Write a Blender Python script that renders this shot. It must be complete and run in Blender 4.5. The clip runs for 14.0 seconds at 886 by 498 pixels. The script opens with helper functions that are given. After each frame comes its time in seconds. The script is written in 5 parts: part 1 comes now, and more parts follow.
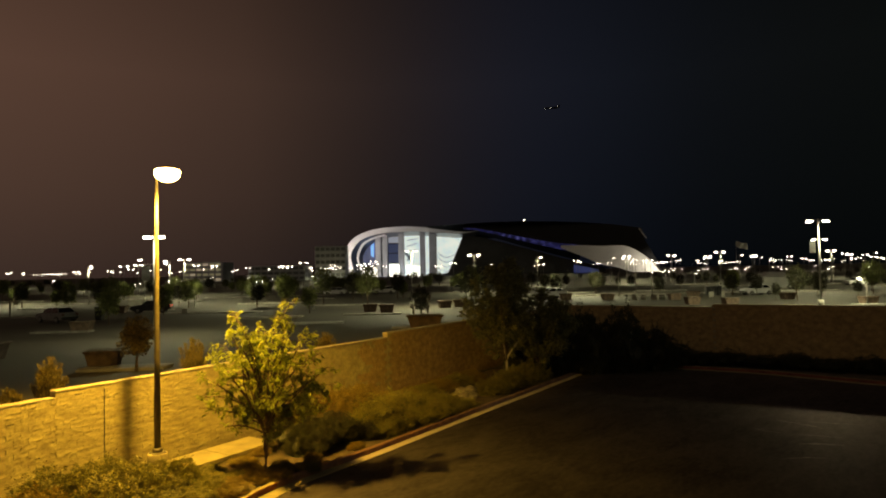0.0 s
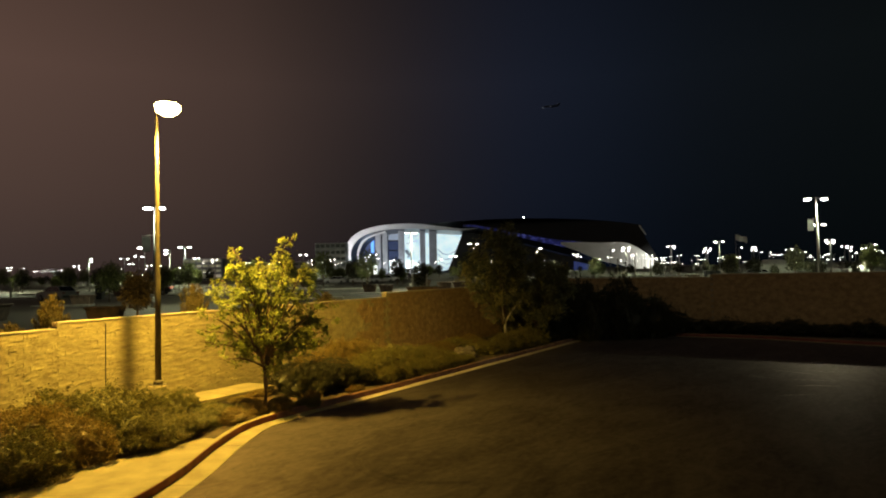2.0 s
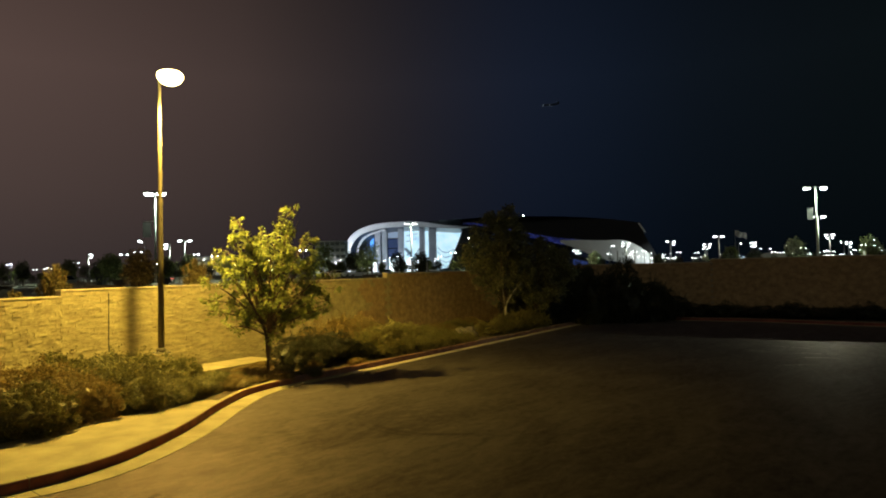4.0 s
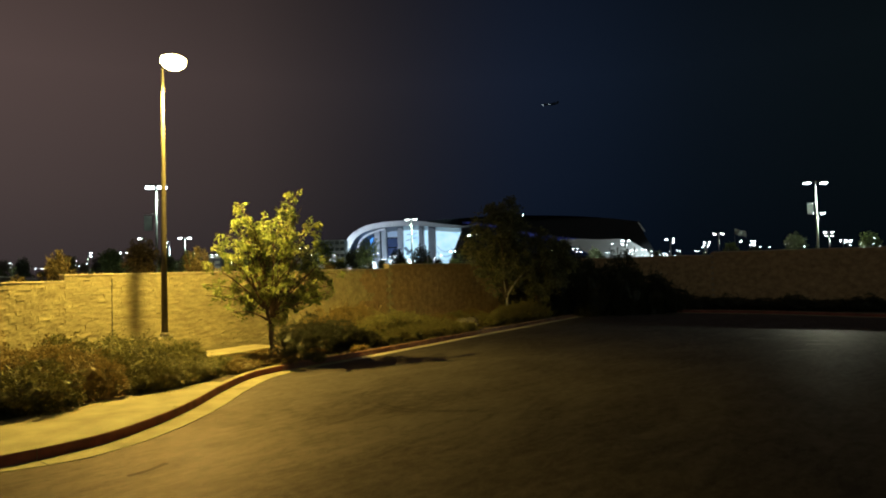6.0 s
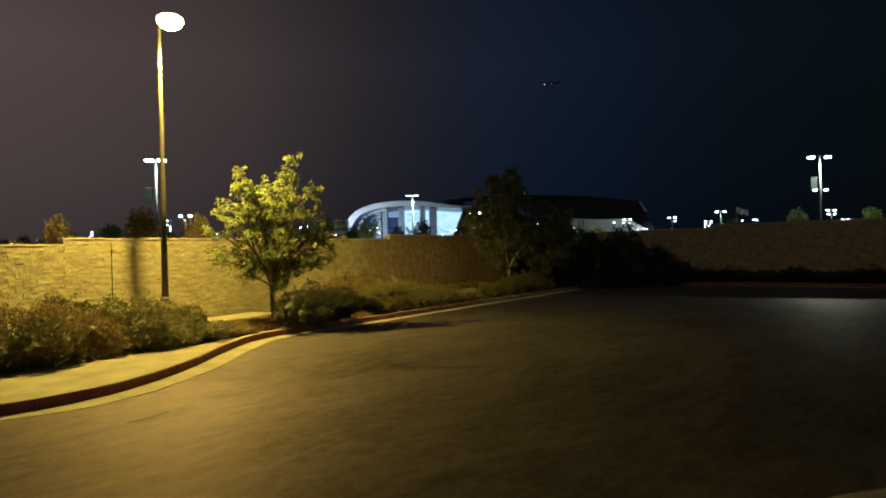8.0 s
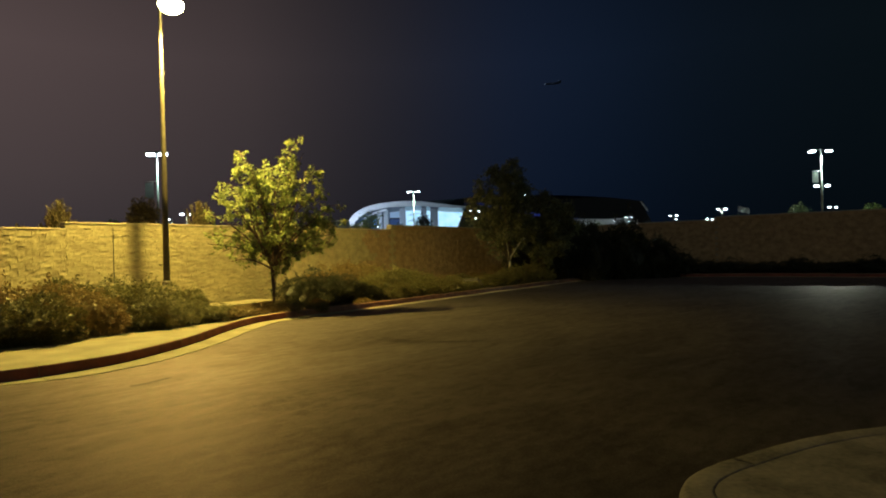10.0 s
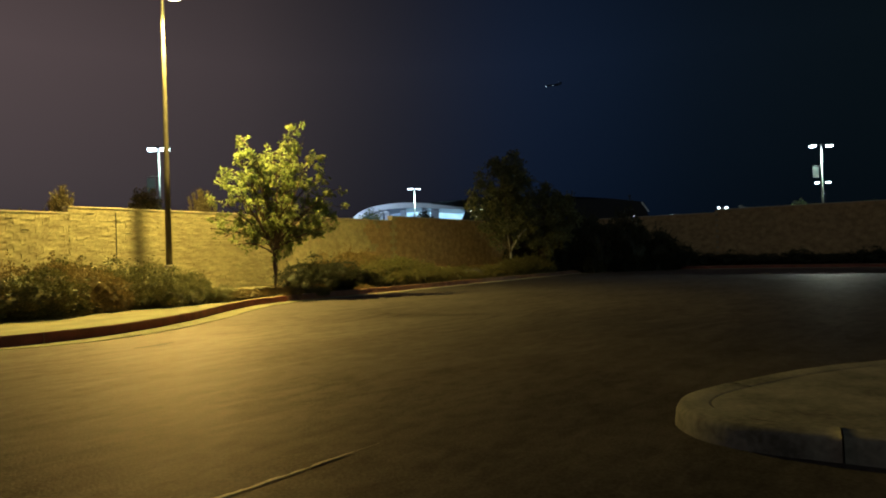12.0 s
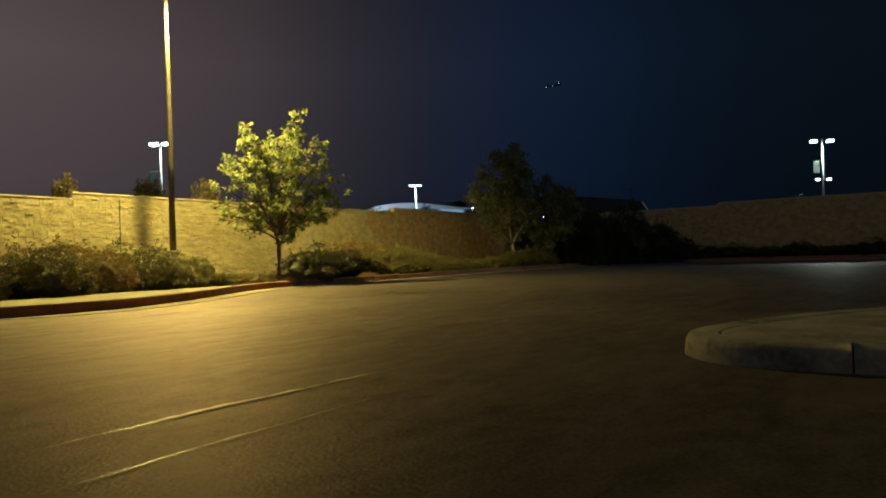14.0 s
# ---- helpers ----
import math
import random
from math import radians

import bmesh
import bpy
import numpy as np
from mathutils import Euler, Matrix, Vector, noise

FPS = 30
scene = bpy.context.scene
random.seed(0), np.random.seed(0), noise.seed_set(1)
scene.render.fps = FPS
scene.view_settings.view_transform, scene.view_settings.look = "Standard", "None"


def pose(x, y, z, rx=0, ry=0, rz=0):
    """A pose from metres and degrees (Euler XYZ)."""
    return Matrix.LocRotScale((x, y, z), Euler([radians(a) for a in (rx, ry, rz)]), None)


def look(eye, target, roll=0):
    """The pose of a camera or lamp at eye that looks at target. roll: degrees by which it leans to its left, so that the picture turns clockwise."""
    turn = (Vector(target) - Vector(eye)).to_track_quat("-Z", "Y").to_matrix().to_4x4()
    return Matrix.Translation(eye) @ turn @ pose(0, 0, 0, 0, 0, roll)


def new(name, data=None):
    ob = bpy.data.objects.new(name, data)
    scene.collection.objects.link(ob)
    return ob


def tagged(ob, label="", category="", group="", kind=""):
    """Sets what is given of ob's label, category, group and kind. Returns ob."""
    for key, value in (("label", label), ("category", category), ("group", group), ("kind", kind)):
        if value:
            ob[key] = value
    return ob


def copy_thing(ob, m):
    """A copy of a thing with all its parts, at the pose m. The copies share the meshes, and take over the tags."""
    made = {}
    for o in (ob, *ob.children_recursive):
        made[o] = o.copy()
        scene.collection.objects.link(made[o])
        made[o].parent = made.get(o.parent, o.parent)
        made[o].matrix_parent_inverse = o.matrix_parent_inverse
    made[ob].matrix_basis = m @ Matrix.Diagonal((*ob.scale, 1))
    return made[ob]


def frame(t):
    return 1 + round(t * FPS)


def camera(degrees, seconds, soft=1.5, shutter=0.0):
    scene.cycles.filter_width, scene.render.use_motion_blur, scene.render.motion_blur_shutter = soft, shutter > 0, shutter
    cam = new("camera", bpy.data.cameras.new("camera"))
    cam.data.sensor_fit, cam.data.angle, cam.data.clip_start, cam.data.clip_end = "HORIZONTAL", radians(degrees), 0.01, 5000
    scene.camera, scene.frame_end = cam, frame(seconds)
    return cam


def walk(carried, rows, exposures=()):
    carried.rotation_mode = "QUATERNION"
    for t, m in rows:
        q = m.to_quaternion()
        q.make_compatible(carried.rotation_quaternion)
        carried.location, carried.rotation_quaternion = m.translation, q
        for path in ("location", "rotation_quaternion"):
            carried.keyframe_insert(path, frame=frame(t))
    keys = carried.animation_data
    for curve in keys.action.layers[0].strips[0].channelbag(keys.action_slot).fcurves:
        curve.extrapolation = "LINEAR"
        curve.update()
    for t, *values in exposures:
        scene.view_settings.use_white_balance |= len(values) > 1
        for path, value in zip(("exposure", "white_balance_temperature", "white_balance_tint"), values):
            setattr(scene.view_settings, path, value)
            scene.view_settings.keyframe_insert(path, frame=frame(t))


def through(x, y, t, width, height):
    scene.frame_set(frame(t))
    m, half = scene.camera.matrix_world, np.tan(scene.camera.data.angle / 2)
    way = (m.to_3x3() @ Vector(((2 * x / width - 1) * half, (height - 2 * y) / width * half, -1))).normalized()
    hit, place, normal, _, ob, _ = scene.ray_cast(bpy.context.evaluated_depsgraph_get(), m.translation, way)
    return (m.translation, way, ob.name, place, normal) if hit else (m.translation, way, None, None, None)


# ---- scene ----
import itertools

cam = camera(70, 14.0, soft=2.0)

# seconds, eye x y z, yaw to the left, pitch up, roll
PATH = (
    (0.0, 0.161, 0.135, 6.612, 0.26, 1.97, -1.12),
    (0.5, 0.166, 0.118, 6.064, 0.28, 1.98, -1.15),
    (1.0, 0.174, 0.087, 5.556, 0.29, 1.93, -1.18),
    (1.5, 0.189, 0.043, 5.013, 0.27, 1.93, -1.19),
    (2.0, 0.200, -0.001, 4.501, 0.27, 1.91, -1.20),
    (2.5, 0.203, -0.016, 4.009, 0.27, 1.80, -1.21),
    (3.0, 0.185, -0.038, 3.732, 0.25, 1.82, -1.23),
    (3.2, 0.170, -0.045, 3.686, 0.25, 1.82, -1.23),
    (5.3, 0.009, -0.120, 3.201, 0.19, 1.81, -1.27),
    (5.5, -0.006, -0.128, 3.155, 0.19, 1.81, -1.27),
    (6.0, -0.009, -0.092, 3.025, 0.18, 1.79, -1.28),
    (6.3, -0.000, -0.043, 2.951, 0.19, 1.79, -1.29),
    (6.4, 0.003, -0.027, 2.927, 0.20, 0.55, -1.30),
    (6.5, 0.006, -0.010, 2.902, 0.20, 0.05, -1.30),
    (7.0, 0.005, 0.088, 2.762, 0.23, 0.05, -1.32),
    (7.5, -0.031, 0.123, 2.623, 0.26, 0.01, -1.33),
    (8.0, -0.063, 0.122, 2.474, 0.31, 0.05, -1.34),
    (10.5, -0.061, 0.072, 1.750, 0.44, 0.18, -1.59),
    (11.0, -0.050, 0.042, 1.594, 0.46, 0.26, -1.66),
    (11.5, -0.054, 0.020, 1.451, 0.52, 0.26, -1.69),
    (12.0, -0.074, 0.005, 1.290, 0.52, 0.32, -1.71),
    (12.5, -0.084, -0.025, 1.140, 0.54, 0.33, -1.74),
    (13.0, -0.121, -0.051, 0.996, 0.53, 0.35, -1.76),
    (13.5, -0.149, -0.051, 0.867, 0.55, 0.38, -1.80),
    (14.0, -0.175, -0.047, 0.790, 0.55, 0.39, -1.84),
)


def aim(x, y, z, yaw, pitch, roll):
    a, b = radians(yaw), radians(pitch)
    way = Vector((-math.sin(a) * math.cos(b), math.cos(a) * math.cos(b), math.sin(b)))
    eye = Vector((x, y, z))
    return look(eye, eye + 10 * way, roll)


walk(cam, [(row[0], aim(*row[1:])) for row in PATH],
     exposures=((0.0, -0.22, 8700, 19), (1.5, -0.03, 7500, 15), (3.0, 0.0, 6500, 10), (5.5, 0.0, 5750, 5), (11.0, 0.03, 5200, 4), (14.0, 0.16, 4950, 3)))

# ---- night sky ----
world = bpy.data.worlds.new("night")
scene.world = world
world.use_nodes = True
wt = world.node_tree
wt.nodes.clear()
w_out = wt.nodes.new("ShaderNodeOutputWorld")
w_bg = wt.nodes.new("ShaderNodeBackground")
w_co = wt.nodes.new("ShaderNodeTexCoord")
w_sep = wt.nodes.new("ShaderNodeSeparateXYZ")
w_high = wt.nodes.new("ShaderNodeValToRGB")
w_side = wt.nodes.new("ShaderNodeValToRGB")
w_map = wt.nodes.new("ShaderNodeMapRange")
w_mul = wt.nodes.new("ShaderNodeVectorMath")
w_mul.operation = "MULTIPLY"
w_map.inputs["From Min"].default_value, w_map.inputs["From Max"].default_value = -0.65, 0.65
wt.links.new(w_co.outputs["Generated"], w_sep.inputs[0])
wt.links.new(w_sep.outputs["Z"], w_high.inputs[0])
wt.links.new(w_sep.outputs["X"], w_map.inputs["Value"])
wt.links.new(w_map.outputs[0], w_side.inputs[0])
wt.links.new(w_high.outputs[0], w_mul.inputs[0])
wt.links.new(w_side.outputs[0], w_mul.inputs[1])
# An unseen broad pale glow, added as fill behind the camera, to the south.
w_south = wt.nodes.new("ShaderNodeMapRange")
w_south.interpolation_type = "SMOOTHSTEP"
w_south.inputs["From Min"].default_value, w_south.inputs["From Max"].default_value = 0.1, -0.9
w_fill = wt.nodes.new("ShaderNodeVectorMath")
w_fill.operation = "MULTIPLY_ADD"
w_fill.inputs[1].default_value = (0.072, 0.077, 0.055)
wt.links.new(w_sep.outputs["Y"], w_south.inputs["Value"])
wt.links.new(w_south.outputs[0], w_fill.inputs[0])
wt.links.new(w_mul.outputs[0], w_fill.inputs[2])
wt.links.new(w_fill.outputs[0], w_bg.inputs["Color"])
wt.links.new(w_bg.outputs[0], w_out.inputs["Surface"])
w_bg.inputs["Strength"].default_value = 1.0


def stops(node, *rows):
    """Positions and colours of a ramp."""
    e = node.color_ramp.elements
    for k, (at, colour) in enumerate(rows):
        it = e[k] if k < 2 else e.new(at)
        it.position, it.color = at, (*colour, 1)


w_side.color_ramp.interpolation = "B_SPLINE"
# The warm west is the street lamp's glare, painted into the sky.
# Sky tint: warm to the west, blue over the stadium, nearly black to the east; darker overhead.
stops(w_high, (0.0, (0.42, 0.45, 0.48)), (0.6, (0.40, 0.36, 0.32)), (0.12, (0.68, 0.67, 0.66)), (0.28, (0.92, 0.86, 0.82)))
stops(w_side, (0.0, (0.122, 0.078, 0.066)), (1.0, (0.0034, 0.0056, 0.0056)), (0.28, (0.057, 0.040, 0.036)), (0.44, (0.0185, 0.0168, 0.0205)),
      (0.60, (0.0080, 0.0138, 0.0310)), (0.78, (0.0042, 0.0066, 0.0098)))


def lamp(name, kind, m, watts, colour, size=0.2):
    data = bpy.data.lights.new(name, kind)
    data.energy, data.color = watts, colour
    if kind == "AREA":
        data.shape, data.size = "DISK", size
    else:
        data.shadow_soft_size = size
    ob = new(name, data)
    ob.matrix_world = m
    return ob


SODIUM = (1.0, 0.67, 0.105)
LED = (0.84, 0.98, 0.66)
# The street lamp beside the wall.
street = lamp("street_lamp_light", "SPOT", pose(-8.56, 19.94, 9.50), 13700, SODIUM, 0.11)
street.data.spot_size, street.data.spot_blend = radians(146), 1.0
# Its optics throw two lobes along the drive.
for to, wide in (((-4.4, 33.0, 1.2), 54), ((-4.0, 4.8, 0.0), 62)):
    lobe = lamp("street_lamp_light", "SPOT", look((-8.56, 19.94, 9.55), to), 20500 if wide < 55 else 7600, SODIUM, 0.11)
    lobe.data.spot_size, lobe.data.spot_blend = radians(wide), 1.0
# The lamps of the car park that stand nearest: x, y, height, watts.
for lx, ly, lz, watts in ((37.7, 64.0, 10.75, 11000), (57.6, 97.6, 10.2, 6000), (-21.2, 46.2, 9.3, 1500),
                          (-4.0, 76.0, 8.9, 4200), (-46.1, 111.8, 9.4, 4000), (62.3, 144.0, 9.5, 3200),
                          (5.75, 127.0, 9.5, 3200), (-62.0, 142.0, 9.4, 5400), (24.1, 165.9, 9.5, 3200),
                          (57.2, 201.0, 9.4, 3200), (112.8, 185.7, 9.9, 3200), (-114.0, 201.6, 9.4, 7000),
                          # All but the third here have no post, added to brighten the lot.
                          (-30.0, 92.0, 9.4, 2900), (-72.0, 105.0, 9.4, 4600), (49.7, 173.8, 9.4, 4500), (22.0, 104.0, 9.4, 5200), (88.0, 118.0, 9.6, 5600)):
    lot = lamp("parking_lamp_light", "SPOT", pose(lx + 0.85, ly, lz), 2.0 * watts, LED, 0.4)
    lot.data.spot_size, lot.data.spot_blend = radians(164), 0.3

# Added lights without posts, for the rows of lamps farther out.
for lx in (-190, -125, -60, 5, 70, 135, 200):
    for ly in (215, 300, 400):
        lot = lamp("parking_lamp_light", "SPOT", pose(lx * (0.6 + ly / 700), ly + 9 * math.sin(lx), 9.2), 9500, LED, 0.4)
        lot.data.spot_size, lot.data.spot_blend = radians(160), 0.25


# ---- materials ----
def material(name):
    m = bpy.data.materials.new(name)
    m.use_nodes = True
    return m, m.node_tree.nodes, m.node_tree.links, m.node_tree.nodes["Principled BSDF"]


def surface(name, dark, light, rough=0.8, scale=3.0, fine=60.0, bump=0.3, metal=0.0, per="", spread=0.25, spec=0.5,
            distance=0.01, streak=None, turn=None):
    """Two scales of noise between two colours, with a fine bump."""
    m, ns, ln, b = material(name)
    co = ns.new("ShaderNodeTexCoord")
    where = co.outputs["Object"]
    if turn is not None:
        where = ns.new("ShaderNodeNewGeometry").outputs["Position"]
    if streak:
        mp = ns.new("ShaderNodeMapping")
        mp.inputs["Scale"].default_value = streak
        if turn is not None:
            mp.vector_type = "TEXTURE"
            mp.inputs["Rotation"].default_value = (0, 0, radians(turn))
            mp.inputs["Scale"].default_value = [1 / k for k in streak]
        ln.new(where, mp.inputs[0])
        where = mp.outputs[0]
    n1, n2 = ns.new("ShaderNodeTexNoise"), ns.new("ShaderNodeTexNoise")
    n1.inputs["Scale"].default_value, n2.inputs["Scale"].default_value = scale, fine
    n1.inputs["Detail"].default_value, n2.inputs["Detail"].default_value = 5, 3
    ln.new(where, n1.inputs["Vector"])
    ln.new(where, n2.inputs["Vector"])
    add = ns.new("ShaderNodeMath")
    add.operation = "MULTIPLY_ADD"
    ln.new(n2.outputs[0], add.inputs[0])
    add.inputs[1].default_value = 0.45
    ln.new(n1.outputs[0], add.inputs[2])
    cr = ns.new("ShaderNodeValToRGB")
    cr.color_ramp.elements[0].position, cr.color_ramp.elements[1].position = 0.48, 0.98
    cr.color_ramp.elements[0].color = (*dark, 1)
    cr.color_ramp.elements[1].color = (*light, 1)
    ln.new(add.outputs[0], cr.inputs[0])
    colour = cr.outputs[0]
    if per:
        if per == "object":
            rnd = ns.new("ShaderNodeObjectInfo").outputs["Random"]
        else:
            rnd = ns.new("ShaderNodeNewGeometry").outputs["Random Per Island"]
        mr = ns.new("ShaderNodeMapRange")
        mr.inputs["To Min"].default_value, mr.inputs["To Max"].default_value = 1 - spread, 1 + spread
        ln.new(rnd, mr.inputs["Value"])
        mx = ns.new("ShaderNodeVectorMath")
        mx.operation = "SCALE"
        ln.new(colour, mx.inputs[0])
        ln.new(mr.outputs[0], mx.inputs["Scale"])
        colour = mx.outputs[0]
    ln.new(colour, b.inputs["Base Color"])
    b.inputs["Roughness"].default_value = rough
    b.inputs["Metallic"].default_value = metal
    b.inputs["Specular IOR Level"].default_value = spec
    if bump:
        bp = ns.new("ShaderNodeBump")
        bp.inputs["Strength"].default_value, bp.inputs["Distance"].default_value = bump, distance
        ln.new(add.outputs[0], bp.inputs["Height"])
        ln.new(bp.outputs[0], b.inputs["Normal"])
    return m


def foliage(name, dark, light, through=0.3, rough=0.5):
    m, ns, ln, b = material(name)
    rnd = ns.new("ShaderNodeNewGeometry")
    cr = ns.new("ShaderNodeValToRGB")
    cr.color_ramp.elements[0].color, cr.color_ramp.elements[1].color = (*dark, 1), (*light, 1)
    ln.new(rnd.outputs["Random Per Island"], cr.inputs[0])
    ln.new(cr.outputs[0], b.inputs["Base Color"])
    b.inputs["Roughness"].default_value = rough
    tr = ns.new("ShaderNodeBsdfTranslucent")
    ln.new(cr.outputs[0], tr.inputs["Color"])
    mx = ns.new("ShaderNodeMixShader")
    mx.inputs[0].default_value = through
    ln.new(b.outputs[0], mx.inputs[1])
    ln.new(tr.outputs[0], mx.inputs[2])
    ln.new(mx.outputs[0], ns["Material Output"].inputs["Surface"])
    return m


def glowing(name, colour, strength, sampled=True):
    m, ns, ln, b = material(name)
    b.inputs["Base Color"].default_value = (*colour, 1)
    b.inputs["Emission Color"].default_value = (*colour, 1)
    b.inputs["Emission Strength"].default_value = strength
    if not sampled:
        m.cycles.emission_sampling = "NONE"
    return m


def paving(name, k=1.0, sheen=0.22):
    """Worn asphalt: aggregate, brushed sealer strokes along the drive, large stains, polished by tyres."""
    m, ns, ln, b = material(name)
    pos = ns.new("ShaderNodeNewGeometry").outputs["Position"]

    def cloud(scale, stretch, detail=4, distort=0.0):
        mp = ns.new("ShaderNodeMapping")
        mp.vector_type = "TEXTURE"
        mp.inputs["Rotation"].default_value = (0, 0, radians(50))
        mp.inputs["Scale"].default_value = (stretch, 1, 1)
        ln.new(pos, mp.inputs[0])
        n = ns.new("ShaderNodeTexNoise")
        n.inputs["Scale"].default_value, n.inputs["Detail"].default_value, n.inputs["Distortion"].default_value = scale, detail, distort
        ln.new(mp.outputs[0], n.inputs["Vector"])
        return n.outputs[0]

    def mix(op, x, y):
        q = ns.new("ShaderNodeMath")
        q.operation = op
        for k, v in enumerate((x, y)):
            if isinstance(v, float):
                q.inputs[k].default_value = v
            else:
                ln.new(v, q.inputs[k])
        return q.outputs[0]

    stroke, stain, grain = cloud(1.5, 3.0, 9, 2.4), cloud(0.35, 1.8, 6, 1.5), cloud(48.0, 1.0, 6)
    mottle = cloud(7.0, 1.6, 7, 0.6)
    total = mix("ADD", mix("ADD", mix("MULTIPLY", stroke, 0.24), mix("MULTIPLY", stain, 0.62)), mix("ADD", mix("MULTIPLY", grain, 0.46), mix("MULTIPLY", mottle, 0.32)))
    cr = ns.new("ShaderNodeValToRGB")
    cr.color_ramp.elements[0].position, cr.color_ramp.elements[1].position = 0.61, 1.04
    cr.color_ramp.elements[0].color, cr.color_ramp.elements[1].color = (0.0168 * k, 0.0145 * k, 0.0134 * k, 1), (0.076 * k, 0.0655 * k, 0.0605 * k, 1)
    ln.new(total, cr.inputs[0])
    ln.new(cr.outputs[0], b.inputs["Base Color"])
    mr = ns.new("ShaderNodeMapRange")
    mr.inputs["From Min"].default_value, mr.inputs["From Max"].default_value = 0.35, 0.65
    mr.inputs["To Min"].default_value, mr.inputs["To Max"].default_value = 0.48, 0.58
    ln.new(stroke, mr.inputs["Value"])
    b.inputs["Roughness"].default_value = 0.9
    b.inputs["Specular IOR Level"].default_value = 0.0
    bp = ns.new("ShaderNodeBump")
    bp.inputs["Strength"].default_value, bp.inputs["Distance"].default_value = 0.55, 0.010
    ln.new(mix("ADD", mix("MULTIPLY", grain, 0.8), mix("MULTIPLY", stroke, 0.10)), bp.inputs["Height"])
    ln.new(bp.outputs[0], b.inputs["Normal"])
    # The brown oily film gives a dull tinted gloss.
    gl, fr, mx = ns.new("ShaderNodeBsdfGlossy"), ns.new("ShaderNodeFresnel"), ns.new("ShaderNodeMixShader")
    gl.inputs["Color"].default_value = (0.98, 0.78, 0.74, 1)
    fr.inputs["IOR"].default_value = 1.40
    ln.new(mr.outputs[0], gl.inputs["Roughness"])
    ln.new(bp.outputs[0], gl.inputs["Normal"])
    patch = ns.new("ShaderNodeMapRange")
    patch.inputs["From Min"].default_value, patch.inputs["From Max"].default_value = 0.32, 0.68
    patch.inputs["To Min"].default_value, patch.inputs["To Max"].default_value = 0.74 * sheen, 1.26 * sheen
    ln.new(mix("ADD", mix("MULTIPLY", stroke, 0.5), mix("ADD", mix("MULTIPLY", mottle, 0.3), mix("MULTIPLY", grain, 0.2))), patch.inputs["Value"])
    ln.new(mix("MULTIPLY", fr.outputs[0], patch.outputs[0]), mx.inputs[0])
    ln.new(b.outputs[0], mx.inputs[1])
    ln.new(gl.outputs[0], mx.inputs[2])
    ln.new(mx.outputs[0], ns["Material Output"].inputs["Surface"])
    return m


ASPHALT = paving("asphalt")
# Pale, glossy colour that paints the lamp's highlight on crack lips.
LIP_GLINT = paving("crack_lip_glint", 4.6, 0.6)
LOT = surface("lot_asphalt", (0.030, 0.026, 0.020), (0.088, 0.077, 0.058), 0.85, 0.06, 9, 0.2)
RUBBER = paving("rubber_mark", 0.88, 0.20)
SCUFF = paving("pale_scuff", 2.8, 0.7)
OIL = paving("oil_stain", 0.45, 0.12)
STONE = surface("field_stone", (0.055, 0.046, 0.036), (0.20, 0.172, 0.135), 0.9, 3.0, 24, 0.8)
TAR = surface("tar", (0.010, 0.010, 0.010), (0.025, 0.024, 0.023), 0.35, 4, 60, 0.3)
CONCRETE = surface("concrete", (0.15, 0.14, 0.12), (0.36, 0.34, 0.30), 0.85, 1.3, 45, 0.25)
OLD_CONCRETE = surface("old_concrete", (0.066, 0.055, 0.044), (0.265, 0.226, 0.185), 0.9, 2.2, 24, 0.6)
PALE = surface("pale_concrete", (0.21, 0.172, 0.096), (0.385, 0.318, 0.182), 0.85, 1.6, 50, 0.2)
# Concrete paled to put the missing far lamplight into its colour.
FAR_PALE = surface("brightened_far_concrete", (0.40, 0.32, 0.25), (0.62, 0.50, 0.40), 0.85, 1.6, 50, 0.2)
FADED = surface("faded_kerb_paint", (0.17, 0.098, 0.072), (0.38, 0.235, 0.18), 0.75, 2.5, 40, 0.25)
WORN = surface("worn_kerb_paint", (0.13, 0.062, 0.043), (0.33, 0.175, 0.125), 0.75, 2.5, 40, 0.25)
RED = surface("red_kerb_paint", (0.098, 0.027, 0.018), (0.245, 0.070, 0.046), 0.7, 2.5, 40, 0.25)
SOIL = surface("bark_soil", (0.030, 0.020, 0.012), (0.14, 0.10, 0.065), 0.95, 2.0, 28, 1.0, distance=0.05)
BLOCK = surface("split_face_block", (0.22, 0.177, 0.097), (0.42, 0.352, 0.195), 0.95, 2.6, 14, 0.5, per="object", spread=0.06, distance=0.03, streak=(0.7, 0.7, 3.0), turn=57.9)
BLOCKS = surface("split_face_blocks", (0.22, 0.177, 0.097), (0.42, 0.352, 0.195), 0.95, 2.6, 14, 0.35, per="island", spread=0.06, distance=0.03, streak=(1.0, 1.0, 1.2), turn=57.9)
# Browner copy of the blocks: dim lamplight is put into its colour.
DIM_BLOCKS = surface("dim_split_face_blocks", (0.228, 0.150, 0.072), (0.435, 0.298, 0.148), 0.95, 2.6, 14, 0.45, per="island", spread=0.10, distance=0.03, streak=(1.0, 1.0, 1.2), turn=57.9)
MORTAR = surface("mortar", (0.20, 0.16, 0.10), (0.36, 0.29, 0.19), 0.95, 4, 60, 0.4)
# Dark tone that paints the shadow in slots of the wall.
SLOT_SHADE = surface("slot_shade", (0.045, 0.032, 0.018), (0.10, 0.075, 0.04), 0.95, 6, 60, 0.5)
CAP = surface("cap_stone", (0.30, 0.25, 0.17), (0.52, 0.44, 0.31), 0.9, 3, 40, 0.4)
BRONZE = surface("bronze_paint", (0.085, 0.068, 0.045), (0.14, 0.115, 0.08), 0.45, 6, 60, 0.1)
